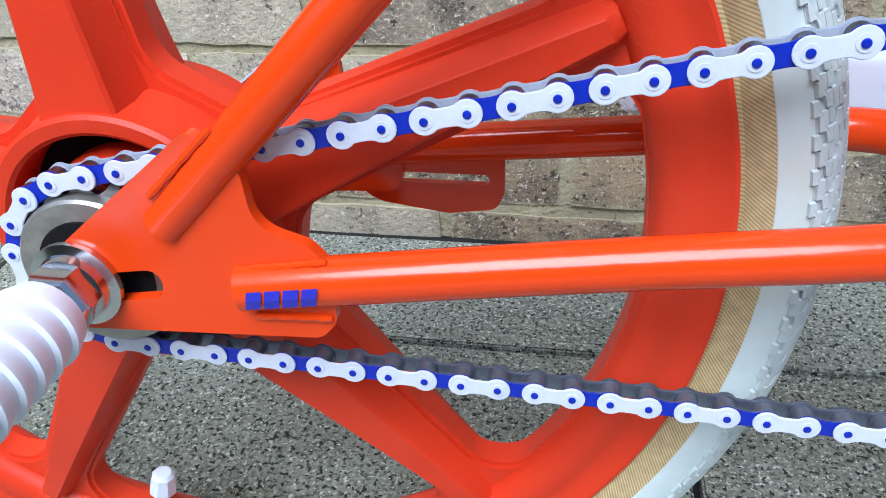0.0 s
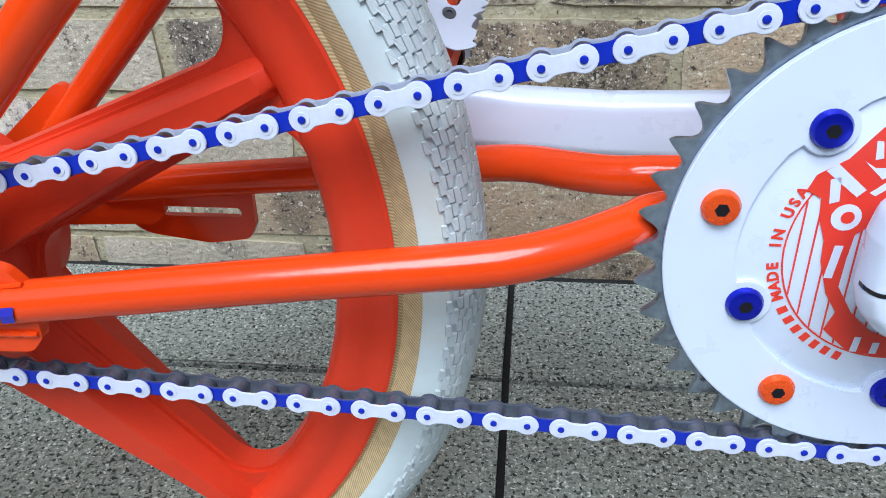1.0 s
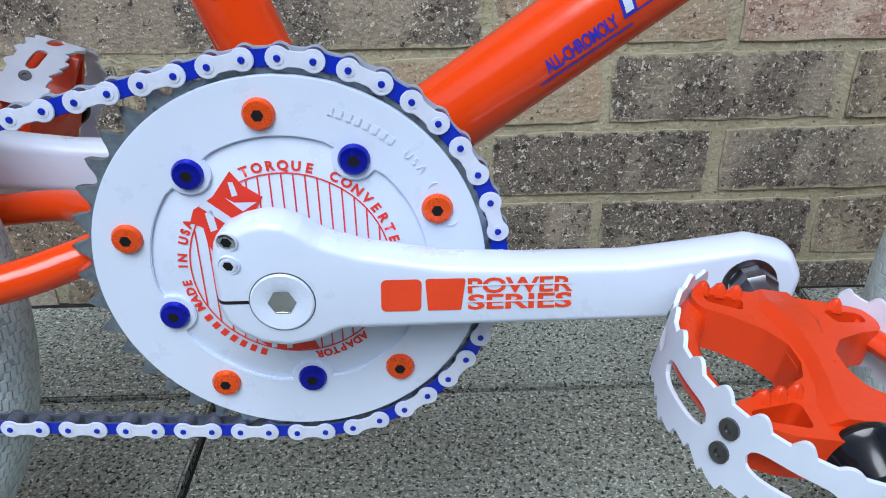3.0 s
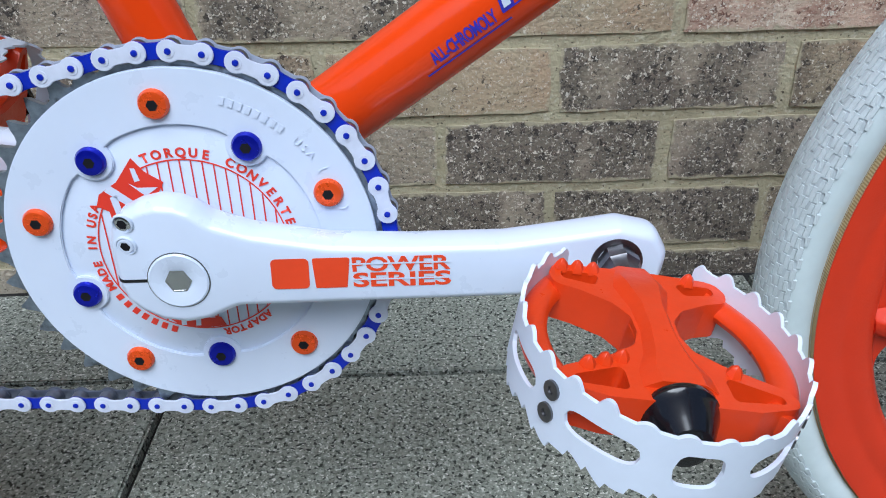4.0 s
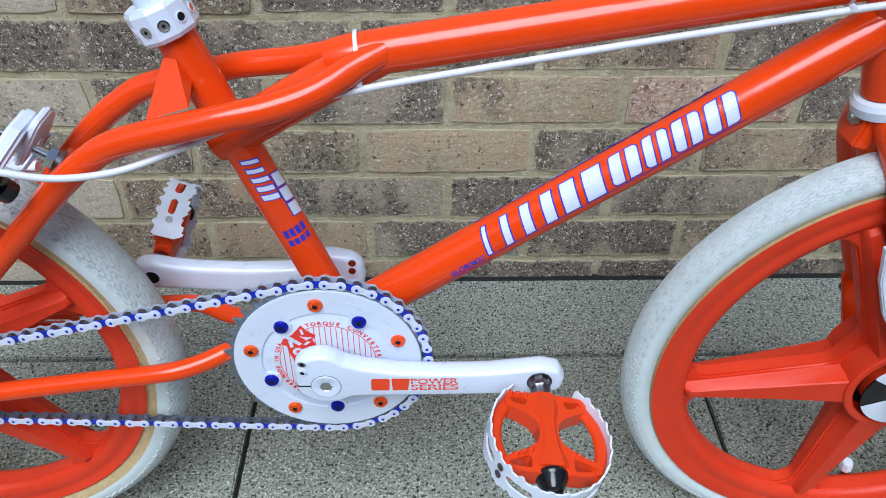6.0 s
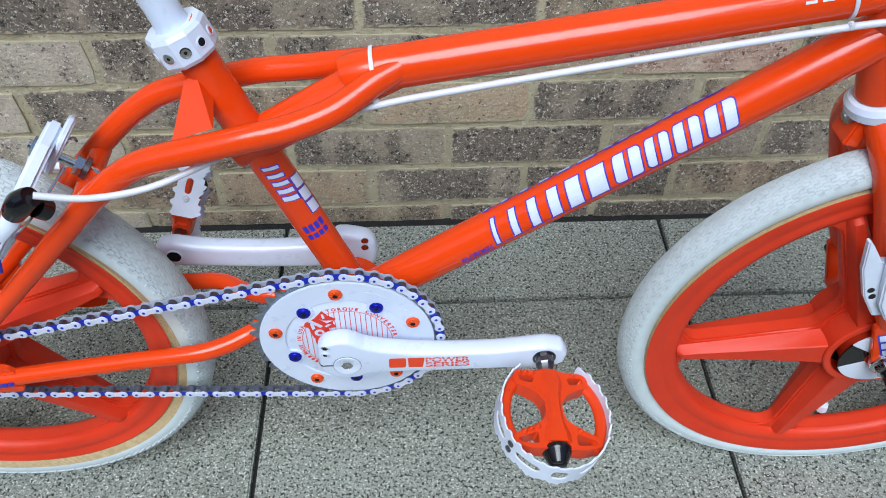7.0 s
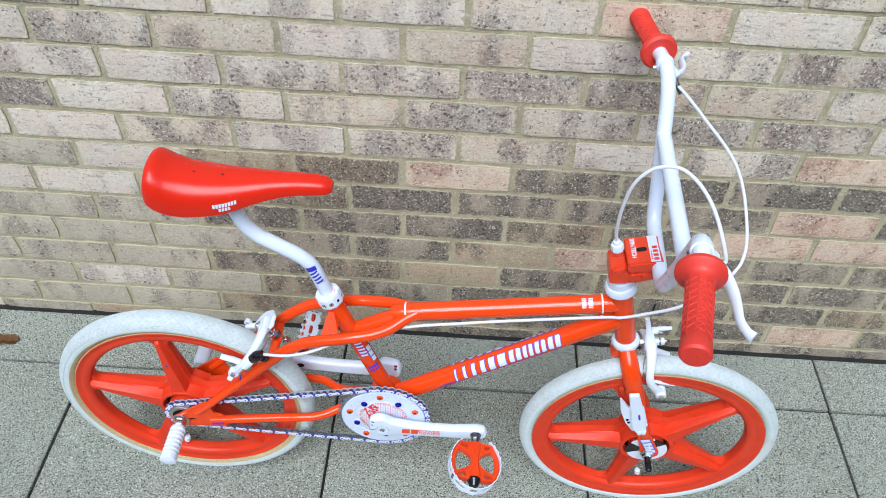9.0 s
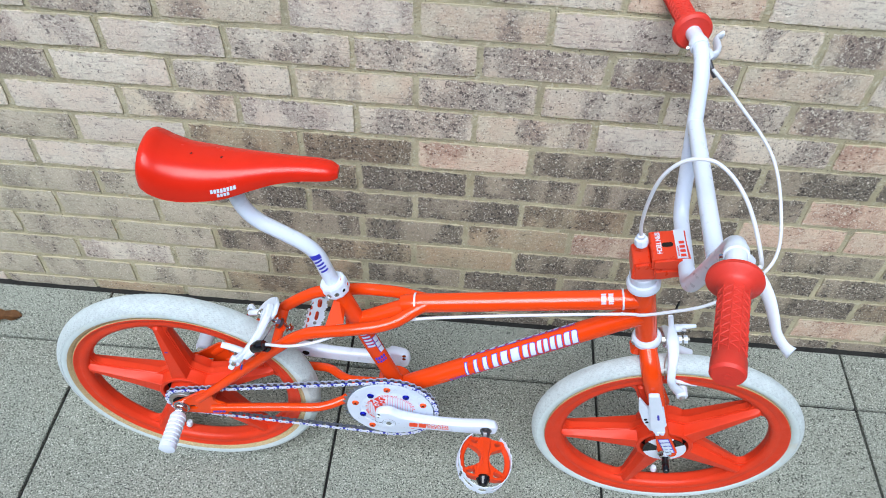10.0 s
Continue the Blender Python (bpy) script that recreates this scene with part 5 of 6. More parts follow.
def stem():
    s = tagged(new("handlebar_stem"), "red alloy handlebar stem with white print")
    s.parent = bike
    tilt = Matrix.Translation((0.7640, 0, 0.681)) @ pose(0, 0, 0, 0, -13, 0)
    lower = plate(rounded([(-0.022, -0.022), (0.022, -0.026), (0.056, -0.020), (0.060, -0.002), (0.058, 0.002), (0.010, 0.004), (0.006, 0.013), (-0.018, 0.011)], 0.005), -0.024, 0.024, bevel=0.004)
    part("stem_body", moved(lower, tilt), M_stem, s)
    block = plate(rounded([(0.008, 0.005), (0.060, 0.003), (0.064, 0.008), (0.062, 0.021), (0.056, 0.025), (0.008, 0.025)], 0.004), -0.031, 0.031, bevel=0.003)
    part("clamp_block", moved(block, tilt), M_stem, s)
    block = plate(rounded([(0.010, -0.016), (0.058, -0.014), (0.062, -0.006), (0.061, 0.0025), (0.010, 0.004)], 0.004), -0.031, 0.031, bevel=0.003)
    part("clamp_block", moved(block, tilt), M_stem, s)
    top = tilt @ Matrix.Translation((0, 0, 0.0254))
    # the slot is a flat black patch that stands for its shade
    slot = bmesh.new()
    flat_poly(rounded([(0.024, -0.0045), (0.040, -0.0045), (0.040, 0.0045), (0.024, 0.0045)], 0.004), slot)
    part("slot", moved(slot, top), M_black, s, smooth=0)
    lab = flat_poly([(0.043, -0.029), (0.0575, -0.029), (0.0575, 0.029), (0.043, 0.029)])
    part("label", moved(lab, top), M_white, s, "white label with red marks", smooth=0)
    mk = bmesh.new()
    for k in range(4):
        flat_poly(slant_block(0.048, 0.0555, -0.026 + 0.0085 * k, -0.0205 + 0.0085 * k), mk, 0.0004)
    for k in range(5):
        flat_poly([(0.0445, -0.024 + 0.004 * k), (0.0465, -0.024 + 0.004 * k), (0.0465, -0.0215 + 0.004 * k), (0.0445, -0.0215 + 0.004 * k)], mk, 0.0004)
    part("label_marks", moved(mk, top), M_redprint, s, smooth=0)
    words = flat_text("SPIN TECH", 0.0098, 0.9, bold=0.0003)
    part("lettering", moved(words, top @ Matrix.Translation((0.0165, 0.004, 0.0003)) @ pose(0, 0, 0, 0, 0, -90)), M_white, s, smooth=0)
    # hollow stem bolt with the cable passing through
    b = steer1 - axis_d * 0.010
    bm = moved(lathe([(0.0100, 0.0), (0.0100, 0.010), (0.0088, 0.012), (0.0060, 0.013), (0.0060, 0.018), (0.0038, 0.020)], 8, axis="z"), along(b, steer1))
    part("stem_bolt", bm, M_white, s, "white hollow stem bolt")


stem()


# the bar is turned a little from square
bar_turn = Matrix.Translation((0.8055, 0, 0.708)) @ pose(0, 0, 0, 0, 0, -3.1) @ Matrix.Translation((-0.8055, 0, -0.708))
half_bar = [(0.816, 0, 0.705), (0.816, -0.046, 0.705), (0.8155, -0.066, 0.709), (0.8145, -0.083, 0.725), (0.8125, -0.112, 0.776), (0.8085, -0.162, 0.868), (0.806, -0.177, 0.893), (0.803, -0.193, 0.909), (0.799, -0.214, 0.915), (0.794, -0.247, 0.913), (0.773, -0.365, 0.911)]


def handlebar():
    pts = [Vector((u, -v, w)) for u, v, w in half_bar[::-1]] + [Vector(p) for p in half_bar[1:]]
    bar = part("handlebar", moved(tube(pts, 0.0115, n=6, seg=22), bar_turn), M_white, bike, "white painted handlebar with a crossbar")
    cb = [(0.8110, -0.134, 0.828), (0.8110, 0.134, 0.828)]
    part("crossbar", moved(tube([cb[0], cb[1]], 0.0117, seg=24), bar_turn), M_white, bar)
    lift = Vector((0.94, 0, 0.342))
    for k in range(4):
        mark = flat_poly(slant_block(-0.095 + 0.024 * k, -0.077 + 0.024 * k, -0.0045, 0.0045, 0.3))
        lie = Matrix(((0, 0.342, 0.94, 0.8110 + 0.0102 * lift.x), (1, 0, 0, 0), (0, -0.94, 0.342, 0.828 + 0.0102 * lift.z), (0, 0, 0, 1)))
        part("print_mark", moved(mark, bar_turn @ lie), M_redprint, bar, smooth=0)
    return bar


handlebar()


def grip(side):
    a, b = Vector(half_bar[-2]), Vector(half_bar[-1])
    d = (b - a).normalized()
    a = a - d * 0.004
    b = Vector(half_bar[-1]) + d * 0.006
    if side > 0:
        a.y, b.y = -a.y, -b.y
    L = (b - a).length
    prof = [(0.0115, 0.0), (0.0250, -0.001), (0.0290, 0.003), (0.0295, 0.008), (0.0270, 0.011), (0.0200, 0.014), (0.0165, 0.018), (0.0156, 0.024), (0.0156, L - 0.020), (0.0170, L - 0.018), (0.0172, L - 0.003), (0.0150, L), (0.004, L + 0.0005)]
    g = part("grip", moved(lathe(prof, 48, axis="z"), bar_turn @ along(a, b)), M_grip, bike, "red rubber grip with a wide flange")
    ridges = bmesh.new()
    n = 10
    for s in range(n):
        a0 = 360 * s / n
        tube([(0.0157 * math.cos(radians(a0)), 0.0157 * math.sin(radians(a0)), 0.024), (0.0157 * math.cos(radians(a0)), 0.0157 * math.sin(radians(a0)), L - 0.020)], 0.0008, n=1, seg=6, bm=ridges)
        for k in range(8):
            z0 = 0.026 + (L - 0.050) * k / 8
            z1 = 0.026 + (L - 0.050) * (k + 1) / 8
            p0, p1 = a0, a0 + 360 / n
            for (pa, za), (pb, zb) in (((p0, z0), (p1, (z0 + z1) / 2)), ((p1, (z0 + z1) / 2), (p0, z1))):
                mid = (pa + pb) / 2
                tube([(0.0157 * math.cos(radians(pa)), 0.0157 * math.sin(radians(pa)), za), (0.0159 * math.cos(radians(mid)), 0.0159 * math.sin(radians(mid)), (za + zb) / 2),
                      (0.0157 * math.cos(radians(pb)), 0.0157 * math.sin(radians(pb)), zb)], 0.0007, n=1, seg=5, bm=ridges)
    part("grip_pattern", moved(ridges, bar_turn @ along(a, b)), M_grip, g)
    dot = lathe([(0.0035, L + 0.0004), (0.0035, L + 0.0010), (0.002, L + 0.0006)], 16, axis="z")
    part("end_hole", moved(dot, bar_turn @ along(a, b)), M_grip, g)


grip(-1)
grip(1)


def brake_lever(side):
    f = Matrix.Diagonal((1, side * -1, 1, 1))
    lev = [(0.812, -0.205, 0.898), (0.828, -0.220, 0.893), (0.837, -0.244, 0.888), (0.840, -0.268, 0.884), (0.841, -0.286, 0.881), (0.847, -0.300, 0.879), (0.853, -0.307, 0.878)]
    l = part("brake_lever", moved(tube(lev, [0.0060, 0.0086, 0.0082, 0.0074, 0.0064, 0.0060, 0.0084], n=6, seg=16, squash=0.55), bar_turn @ f), M_whiteplastic, bike, "white alloy brake lever")
    body = tube([(0.803, -0.210, 0.909), (0.812, -0.207, 0.904), (0.820, -0.204, 0.898)], [0.0105, 0.0085, 0.0068], n=4, seg=16)
    part("lever_body", moved(body, bar_turn @ f), M_whiteplastic, l)
    a, b = Vector((0.8008, -0.2035, 0.9125)), Vector((0.7985, -0.2160, 0.9150))
    part("clamp_ring", moved(moved(lathe([(0.0116, 0), (0.0138, 0.0010), (0.0138, 0.0110), (0.0116, 0.0120)], 28, axis="z"), along(a, b)), bar_turn @ f), M_whiteplastic, l)
    part("clamp_screw", moved(tube([(0.7835, -0.2095, 0.9065), (0.7900, -0.2095, 0.9090)], 0.0036, seg=10), bar_turn @ f), M_chrome, l)
    part("cable_adjuster", moved(tube([(0.818, -0.201, 0.895), (0.831, -0.189, 0.876)], [0.0042, 0.0036], seg=12), bar_turn @ f), M_steel, l)


brake_lever(-1)
brake_lever(1)


# ---- seat post, clamp and saddle
def seat():
    post = [(0.301, 0, 0.548), (0.2955, 0, 0.566), (0.2855, 0, 0.598), (0.2745, 0, 0.630), (0.2560, 0, 0.652), (0.2270, 0, 0.671), (0.1930, 0, 0.693), (0.1740, 0, 0.717), (0.1640, 0, 0.748), (0.156, 0, 0.785)]
    p = part("seat_post", tube(post, 0.0118, n=8, seg=26), M_white, bike, "white curved seat post")
    marks = bmesh.new()
    for k in range(4):
        flat_poly(slant_block(-0.016 + 0.007 * k, -0.0125 + 0.007 * k, -0.008, 0.006, 0.2), marks)
    flat_poly([(0.012, -0.008), (0.022, -0.008), (0.019, 0.008), (0.010, 0.008)], marks)
    part("print_mark", wrap(marks, (0.2785, 0, 0.6190), (0.2690, 0, 0.6400), 0.0121, 15), M_blueprint, p, smooth=0)
    d0, d1 = Vector((0.3005, 0, 0.553)), Vector((0.292, 0, 0.576))
    c = part("seat_clamp", moved(lathe([(0.0148, -0.004), (0.0205, -0.004), (0.0222, -0.001), (0.0222, 0.017), (0.0205, 0.020), (0.0140, 0.020)], 10, axis="z"), along(d0, d1)), M_white, bike,
             "white seat clamp with chrome bolts", smooth=20)
    for a in range(18, 378, 36):
        q = along(d0, d1) @ Vector((0.0211 * math.cos(radians(a)), 0.0211 * math.sin(radians(a)), 0.007))
        e = along(d0, d1) @ Vector((0.03 * math.cos(radians(a)), 0.03 * math.sin(radians(a)), 0.007))
        turn = (a - 18) // 36 % 3
        bm = moved(lathe([(0.0040, -0.001), (0.0040, 0.0005), (0.0030, 0.0007), (0.0028, 0.0002)], 16, axis="z"), along(q, e))
        part("clamp_bolt", bm, M_chrome if turn == 0 else M_white, c)
        # every third hole is darkened for the shade inside
        hole = moved(lathe([(0.0029, -0.0005), (0.0029, 0.0004), (0.0012, 0.0004)], 14, axis="z"), along(q, e))
        part("bolt_hole", hole, (M_freewheel, M_holeshade, M_paint)[turn], c)
        if turn == 0:
            part("bolt_socket", moved(lathe([(0.0014, 0.0003), (0.0013, 0.0006), (0.0002, 0.0006)], 6, axis="z"), along(q, e)), M_holeshade, c)
    # saddle: sections from the tail to the nose
    bm = bmesh.new()
    secs = [(0.048, 0.8215, 0.041, 0.034), (0.053, 0.8355, 0.0465, 0.046), (0.0626, 0.8390, 0.049, 0.0545), (0.0800, 0.8275, 0.0495, 0.0515), (0.1050, 0.8180, 0.0475, 0.047), (0.1335, 0.8155, 0.045, 0.043),
            (0.1630, 0.8140, 0.040, 0.039), (0.1930, 0.8145, 0.033, 0.031), (0.2275, 0.8155, 0.0245, 0.023), (0.2620, 0.8165, 0.0195, 0.019), (0.2915, 0.8165, 0.0185, 0.0175), (0.3080, 0.8140, 0.016, 0.015), (0.3175, 0.8080, 0.010, 0.009)]
    xs = [s[0] for s in secs]
    fine = np.concatenate([np.linspace(a, b, 5)[:-1] for a, b in zip(xs, xs[1:])] + [[xs[-1]]])
    vals = [np.interp(fine, xs, [s[k] for s in secs]) for k in (1, 2, 3)]
    for _ in range(2):
        vals = [np.concatenate([[v[0]], (v[:-2] + 2 * v[1:-1] + v[2:]) / 4, [v[-1]]]) for v in vals]
    rows = []
    for i, x in enumerate(fine):
        top, wid, deep = vals[0][i], vals[1][i], vals[2][i]
        row = []
        for k in range(25):
            a = radians(-8 + 196 * k / 24)
            cx, sz = math.cos(a), math.sin(a)
            y = wid * math.copysign(abs(cx) ** 0.85, cx)
            z = top - deep + deep * (math.copysign(abs(sz) ** 0.75, sz) if sz > 0 else 1.2 * sz)
            row.append(bm.verts.new((x, y, z)))
        rows.append(row)
    for a, b in zip(rows, rows[1:]):
        for k in range(24):
            bm.faces.new((a[k], a[k + 1], b[k + 1], b[k]))
    bm.faces.new(rows[0][::-1])
    bm.faces.new(rows[-1])
    bmesh.ops.recalc_face_normals(bm, faces=bm.faces[:])
    bmesh.ops.solidify(bm, geom=bm.faces[:], thickness=0.003)
    s = part("saddle", bm, M_saddle, bike, "red one-piece plastic saddle", smooth=50)
    for u in (0.116, 0.158):
        z = float(np.interp(u, fine, vals[0]))
        part("rivet_hole", lathe([(0.0034, -0.004), (0.0034, 0.0008), (0.0022, 0.0008), (0.002, -0.003)], 16, axis="z", centre=(u, -0.004, z - 0.0006)), M_saddle, s)
        # black plug put in for the shade in the hole
        part("rivet_hole", lathe([(0.0022, -0.002), (0.0022, 0.0005)], 14, axis="z", centre=(u, -0.004, z - 0.0006)), M_black, s)
    mk = bmesh.new()
    for k in range(8):
        mk.faces.new([mk.verts.new(q) for q in ((0.148 + 0.0044 * k, 0, 0.0025), (0.1514 + 0.0044 * k, 0, 0.0025), (0.1514 + 0.0044 * k, 0, 0.009), (0.148 + 0.0044 * k, 0, 0.009))])
    for k in range(4):
        mk.faces.new([mk.verts.new(q) for q in ((0.156 + 0.0044 * k, 0, -0.0045), (0.1594 + 0.0044 * k, 0, -0.0045), (0.1594 + 0.0044 * k, 0, 0.0010), (0.156 + 0.0044 * k, 0, 0.0010))])
    for v in mk.verts:
        x = v.co.x
        top, wid, deep = (float(np.interp(x, fine, q)) for q in vals)
        h = v.co.z
        sz = min(1, max(0.0, (h + 0.004) / deep)) ** (1 / 0.75)
        cx = math.sqrt(max(0, 1 - sz * sz)) ** 0.85
        v.co = (x, -wid * cx - 0.0008, top - deep + h + 0.004)
    part("print_mark", mk, M_white, s, smooth=0)
    part("saddle_clamp", box((0.156, 0, 0.787), (0.035, 0.03, 0.012), 0.003), M_whiteplastic, s)


seat()


# ---- brakes and cables
def rear_brake():
    b = tagged(new("rear_brake"), "white caliper brake with chrome bolts and a black boot")
    b.parent = bike
    # both arms are plates in the calliper's plane, one behind the other
    lie = Matrix(((0, 0.814, 0.581, 0.190), (1, 0, 0, 0), (0, -0.581, 0.814, 0.4925), (0, 0, 0, 1)))
    near = rounded([(0.012, -0.008), (-0.018, -0.008), (-0.038, -0.020), (-0.056, -0.042), (-0.066, -0.064), (-0.065, -0.088), (-0.060, -0.107), (-0.049, -0.106), (-0.050, -0.090), (-0.053, -0.066), (-0.046, -0.048),
                    (-0.034, -0.033), (-0.016, -0.029), (0.008, -0.032), (0.014, -0.014)], 0.004, 4)
    far = rounded([(-0.012, -0.001), (0.014, -0.001), (0.036, -0.016), (0.050, -0.042), (0.055, -0.066), (0.051, -0.094), (0.040, -0.094), (0.042, -0.068), (0.036, -0.048), (0.022, -0.036), (0.010, -0.046), (-0.012, -0.046)], 0.006, 4)
    part("brake_arm", moved(plate(near, -0.0070, 0.0045, bevel=0.0026, rounds=3), lie), M_whiteplastic, b)
    part("brake_arm", moved(plate(far, 0.0042, 0.0105, bevel=0.0018, rounds=3), lie), M_whiteplastic, b)
    # pivot boss and prong at the foot of the near arm, and a raised rib along it
    boss = [(-0.0560 + 0.0085 * math.cos(radians(a)), -0.1040 + 0.0085 * math.sin(radians(a))) for a in range(0, 360, 20)]
    part("shoe_boss", moved(plate(boss, -0.0100, 0.0060, bevel=0.0015), lie), M_whiteplastic, b)
    prong = rounded([(-0.060, -0.106), (-0.068, -0.118), (-0.062, -0.123), (-0.052, -0.110)], 0.003, 4)
    part("prong", moved(plate(prong, -0.0060, 0.0030, bevel=0.0015), lie), M_whiteplastic, b)
    rib = rounded([(-0.050, -0.037), (-0.0615, -0.066), (-0.0605, -0.094), (-0.0565, -0.094), (-0.0570, -0.066), (-0.046, -0.040)], 0.002, 3)
    part("rib", moved(plate(rib, 0.0040, 0.0068, bevel=0.0010), lie), M_whiteplastic, b)
    for s, v in ((-1, -0.046), (1, 0.042)):
        shoe = [(0.145, v, 0.421), (0.126, v, 0.431), (0.106, v, 0.438)] if s < 0 else [(0.156, v, 0.420), (0.142, v, 0.420), (0.128, v, 0.416)]
        part("brake_shoe", tube(shoe, [0.0046, 0.0048, 0.0042], n=4, seg=12, squash=1.3), M_whiteplastic, b)
        part("shoe_bolt", tube([(0.128, v - 0.004 * s, 0.415), (0.128, v + s * 0.022, 0.413)], 0.0042, seg=6), M_chrome, b)
        part("shoe_nut", tube([(0.128, v + s * 0.010, 0.4145), (0.128, v + s * 0.016, 0.4135)], 0.0075, seg=6), M_whiteplastic, b)
    part("centre_bolt", tube([(0.2160, 0, 0.4355), (0.162, 0, 0.4745)], 0.0042, seg=12), M_chrome, b)
    for a, c in (((0.1690, 0, 0.4695), (0.1640, 0, 0.4730)), ((0.2150, 0, 0.4362), (0.2105, 0, 0.4395)), ((0.1950, 0, 0.4510), (0.1900, 0, 0.4545))):
        part("centre_nut", tube([a, c], 0.0085, seg=6), M_chrome, b)
    part("pivot_washer", tube([(0.1985, 0, 0.4482), (0.1955, 0, 0.4505)], 0.0095, seg=20), M_steel, b)
    tab = plate(rounded([(0.186, 0.430), (0.201, 0.430), (0.2075, 0.4440), (0.2000, 0.4530), (0.191, 0.4500)], 0.003), -0.006, 0.006, bevel=0.001)
    part("mounting_tab", tab, M_paint, b)
    part("spring", tube([(0.190, -0.016, 0.464), (0.172, -0.046, 0.446), (0.150, -0.052, 0.426)], 0.0012, n=5, seg=6), M_chrome, b)
    part("spring", tube([(0.190, 0.016, 0.464), (0.172, 0.044, 0.446), (0.150, 0.046, 0.426)], 0.0012, n=5, seg=6), M_chrome, b)
    part("rubber_boot", tube([(0.190, -0.071, 0.483), (0.180, -0.070, 0.476), (0.171, -0.068, 0.466)], [0.0075, 0.0100, 0.0085], n=3, seg=14), M_black, b, "black rubber boot")
    part("knurled_nut", tube([(0.186, -0.064, 0.468), (0.190, -0.060, 0.460)], [0.0085, 0.0080], n=1, seg=14), M_black, b)
    part("cable_arm", tube([(0.172, -0.062, 0.462), (0.166, -0.072, 0.458), (0.156, -0.076, 0.448)], [0.0065, 0.0060, 0.0050], n=4, seg=10, squash=0.6), M_whiteplastic, b)
    part("inner_cable", tube([(0.171, -0.068, 0.464), (0.150, -0.073, 0.437), (0.146, -0.074, 0.424)], 0.0009, n=4, seg=6), M_chrome, b)
    part("cable_end", tube([(0.146, -0.074, 0.424), (0.143, -0.074, 0.412)], 0.0016, seg=8), M_blue, b)


rear_brake()


def front_brake():
    b = tagged(new("front_brake"), "white caliper brake with chrome bolts before the fork")
    b.parent = bike
    near = [(0.836, 0.006, 0.548), (0.843, 0.004, 0.524), (0.8500, -0.004, 0.500), (0.8515, -0.024, 0.490), (0.8505, -0.042, 0.478), (0.8515, -0.052, 0.460), (0.858, -0.053, 0.443), (0.8700, -0.051, 0.428), (0.8785, -0.050, 0.417)]
    far = [(0.8490, -0.004, 0.497), (0.8490, 0.020, 0.488), (0.8490, 0.040, 0.476), (0.8510, 0.050, 0.458), (0.862, 0.050, 0.440), (0.8780, 0.048, 0.420)]
    part("brake_arm", tube(near, [0.0040, 0.0046, 0.0100, 0.0088, 0.0070, 0.0066, 0.0072, 0.0092, 0.0100], n=7, seg=16, squash=0.55), M_whiteplastic, b)
    part("brake_arm", tube(far, [0.0090, 0.0080, 0.0068, 0.0066, 0.0074, 0.0090], n=7, seg=16, squash=0.55), M_whiteplastic, b)
    for s in (-1, 1):
        part("brake_shoe", tube([(0.856, s * 0.0345, 0.438), (0.876, s * 0.0330, 0.432), (0.905, s * 0.0305, 0.424)], [0.0052, 0.0062, 0.0055], n=4, seg=12, squash=1.3), M_whiteplastic, b)
        part("shoe_boss", moved(lathe([(0.0070, 0.0), (0.0096, 0.002), (0.0096, 0.017), (0.0084, 0.019), (0.0060, 0.019)], 20, axis="z"), along((0.8790, s * 0.0390, 0.420), (0.8800, s * 0.0600, 0.4165))), M_whiteplastic, b)
        part("shoe_bolt", moved(lathe([(0.0050, 0.0), (0.0050, 0.004), (0.0036, 0.005)], 6, axis="z"), along((0.8800, s * 0.0578, 0.4168), (0.8810, s * 0.0700, 0.4148))), M_freewheel, b)
    part("centre_bolt", tube([(0.786, 0, 0.4835), (0.878, 0, 0.5005)], 0.0036, seg=12), M_freewheel, b)
    for u in (0.7880, 0.8270, 0.8340, 0.8600, 0.8690):
        w = 0.4835 + (u - 0.786) * 0.185
        part("centre_nut", tube([(u, 0, w), (u + 0.0055, 0, w + 0.001)], 0.0068, seg=6), M_whiteplastic if u > 0.84 else M_freewheel, b)
    part("mounting_lug", box((0.7985, 0, 0.4800), (0.014, 0.026, 0.036), 0.002, pose(0, 0, 0, 0, 14, 0)), M_paint, b)
    part("adjuster", tube([(0.862, 0.010, 0.519), (0.884, 0.010, 0.523)], [0.0046, 0.0032], n=1, seg=10), M_whiteplastic, b)
    part("clamp_bolt", tube([(0.848, 0.010, 0.512), (0.866, 0.010, 0.516)], 0.0066, seg=10), M_whiteplastic, b)
    part("clamp_nut", tube([(0.862, 0.004, 0.517), (0.868, 0.002, 0.518)], 0.0040, seg=6), M_steel, b)
    part("spring", tube([(0.846, -0.012, 0.492), (0.840, -0.034, 0.474), (0.846, -0.044, 0.446)], 0.0013, n=5, seg=6), M_freewheel, b)
    part("spring", tube([(0.846, 0.012, 0.492), (0.840, 0.034, 0.474), (0.846, 0.044, 0.446)], 0.0013, n=5, seg=6), M_freewheel, b)
    part("inner_cable", tube([(0.846, 0.006, 0.516), (0.842, 0.008, 0.548), (0.842, 0.010, 0.572)], 0.0009, n=4, seg=6), M_steel, b)
    part("cable_sleeve", tube([(0.842, 0.010, 0.560), (0.843, 0.011, 0.578)], 0.0020, seg=8), M_black, b, "black rubber cable sleeve")


front_brake()


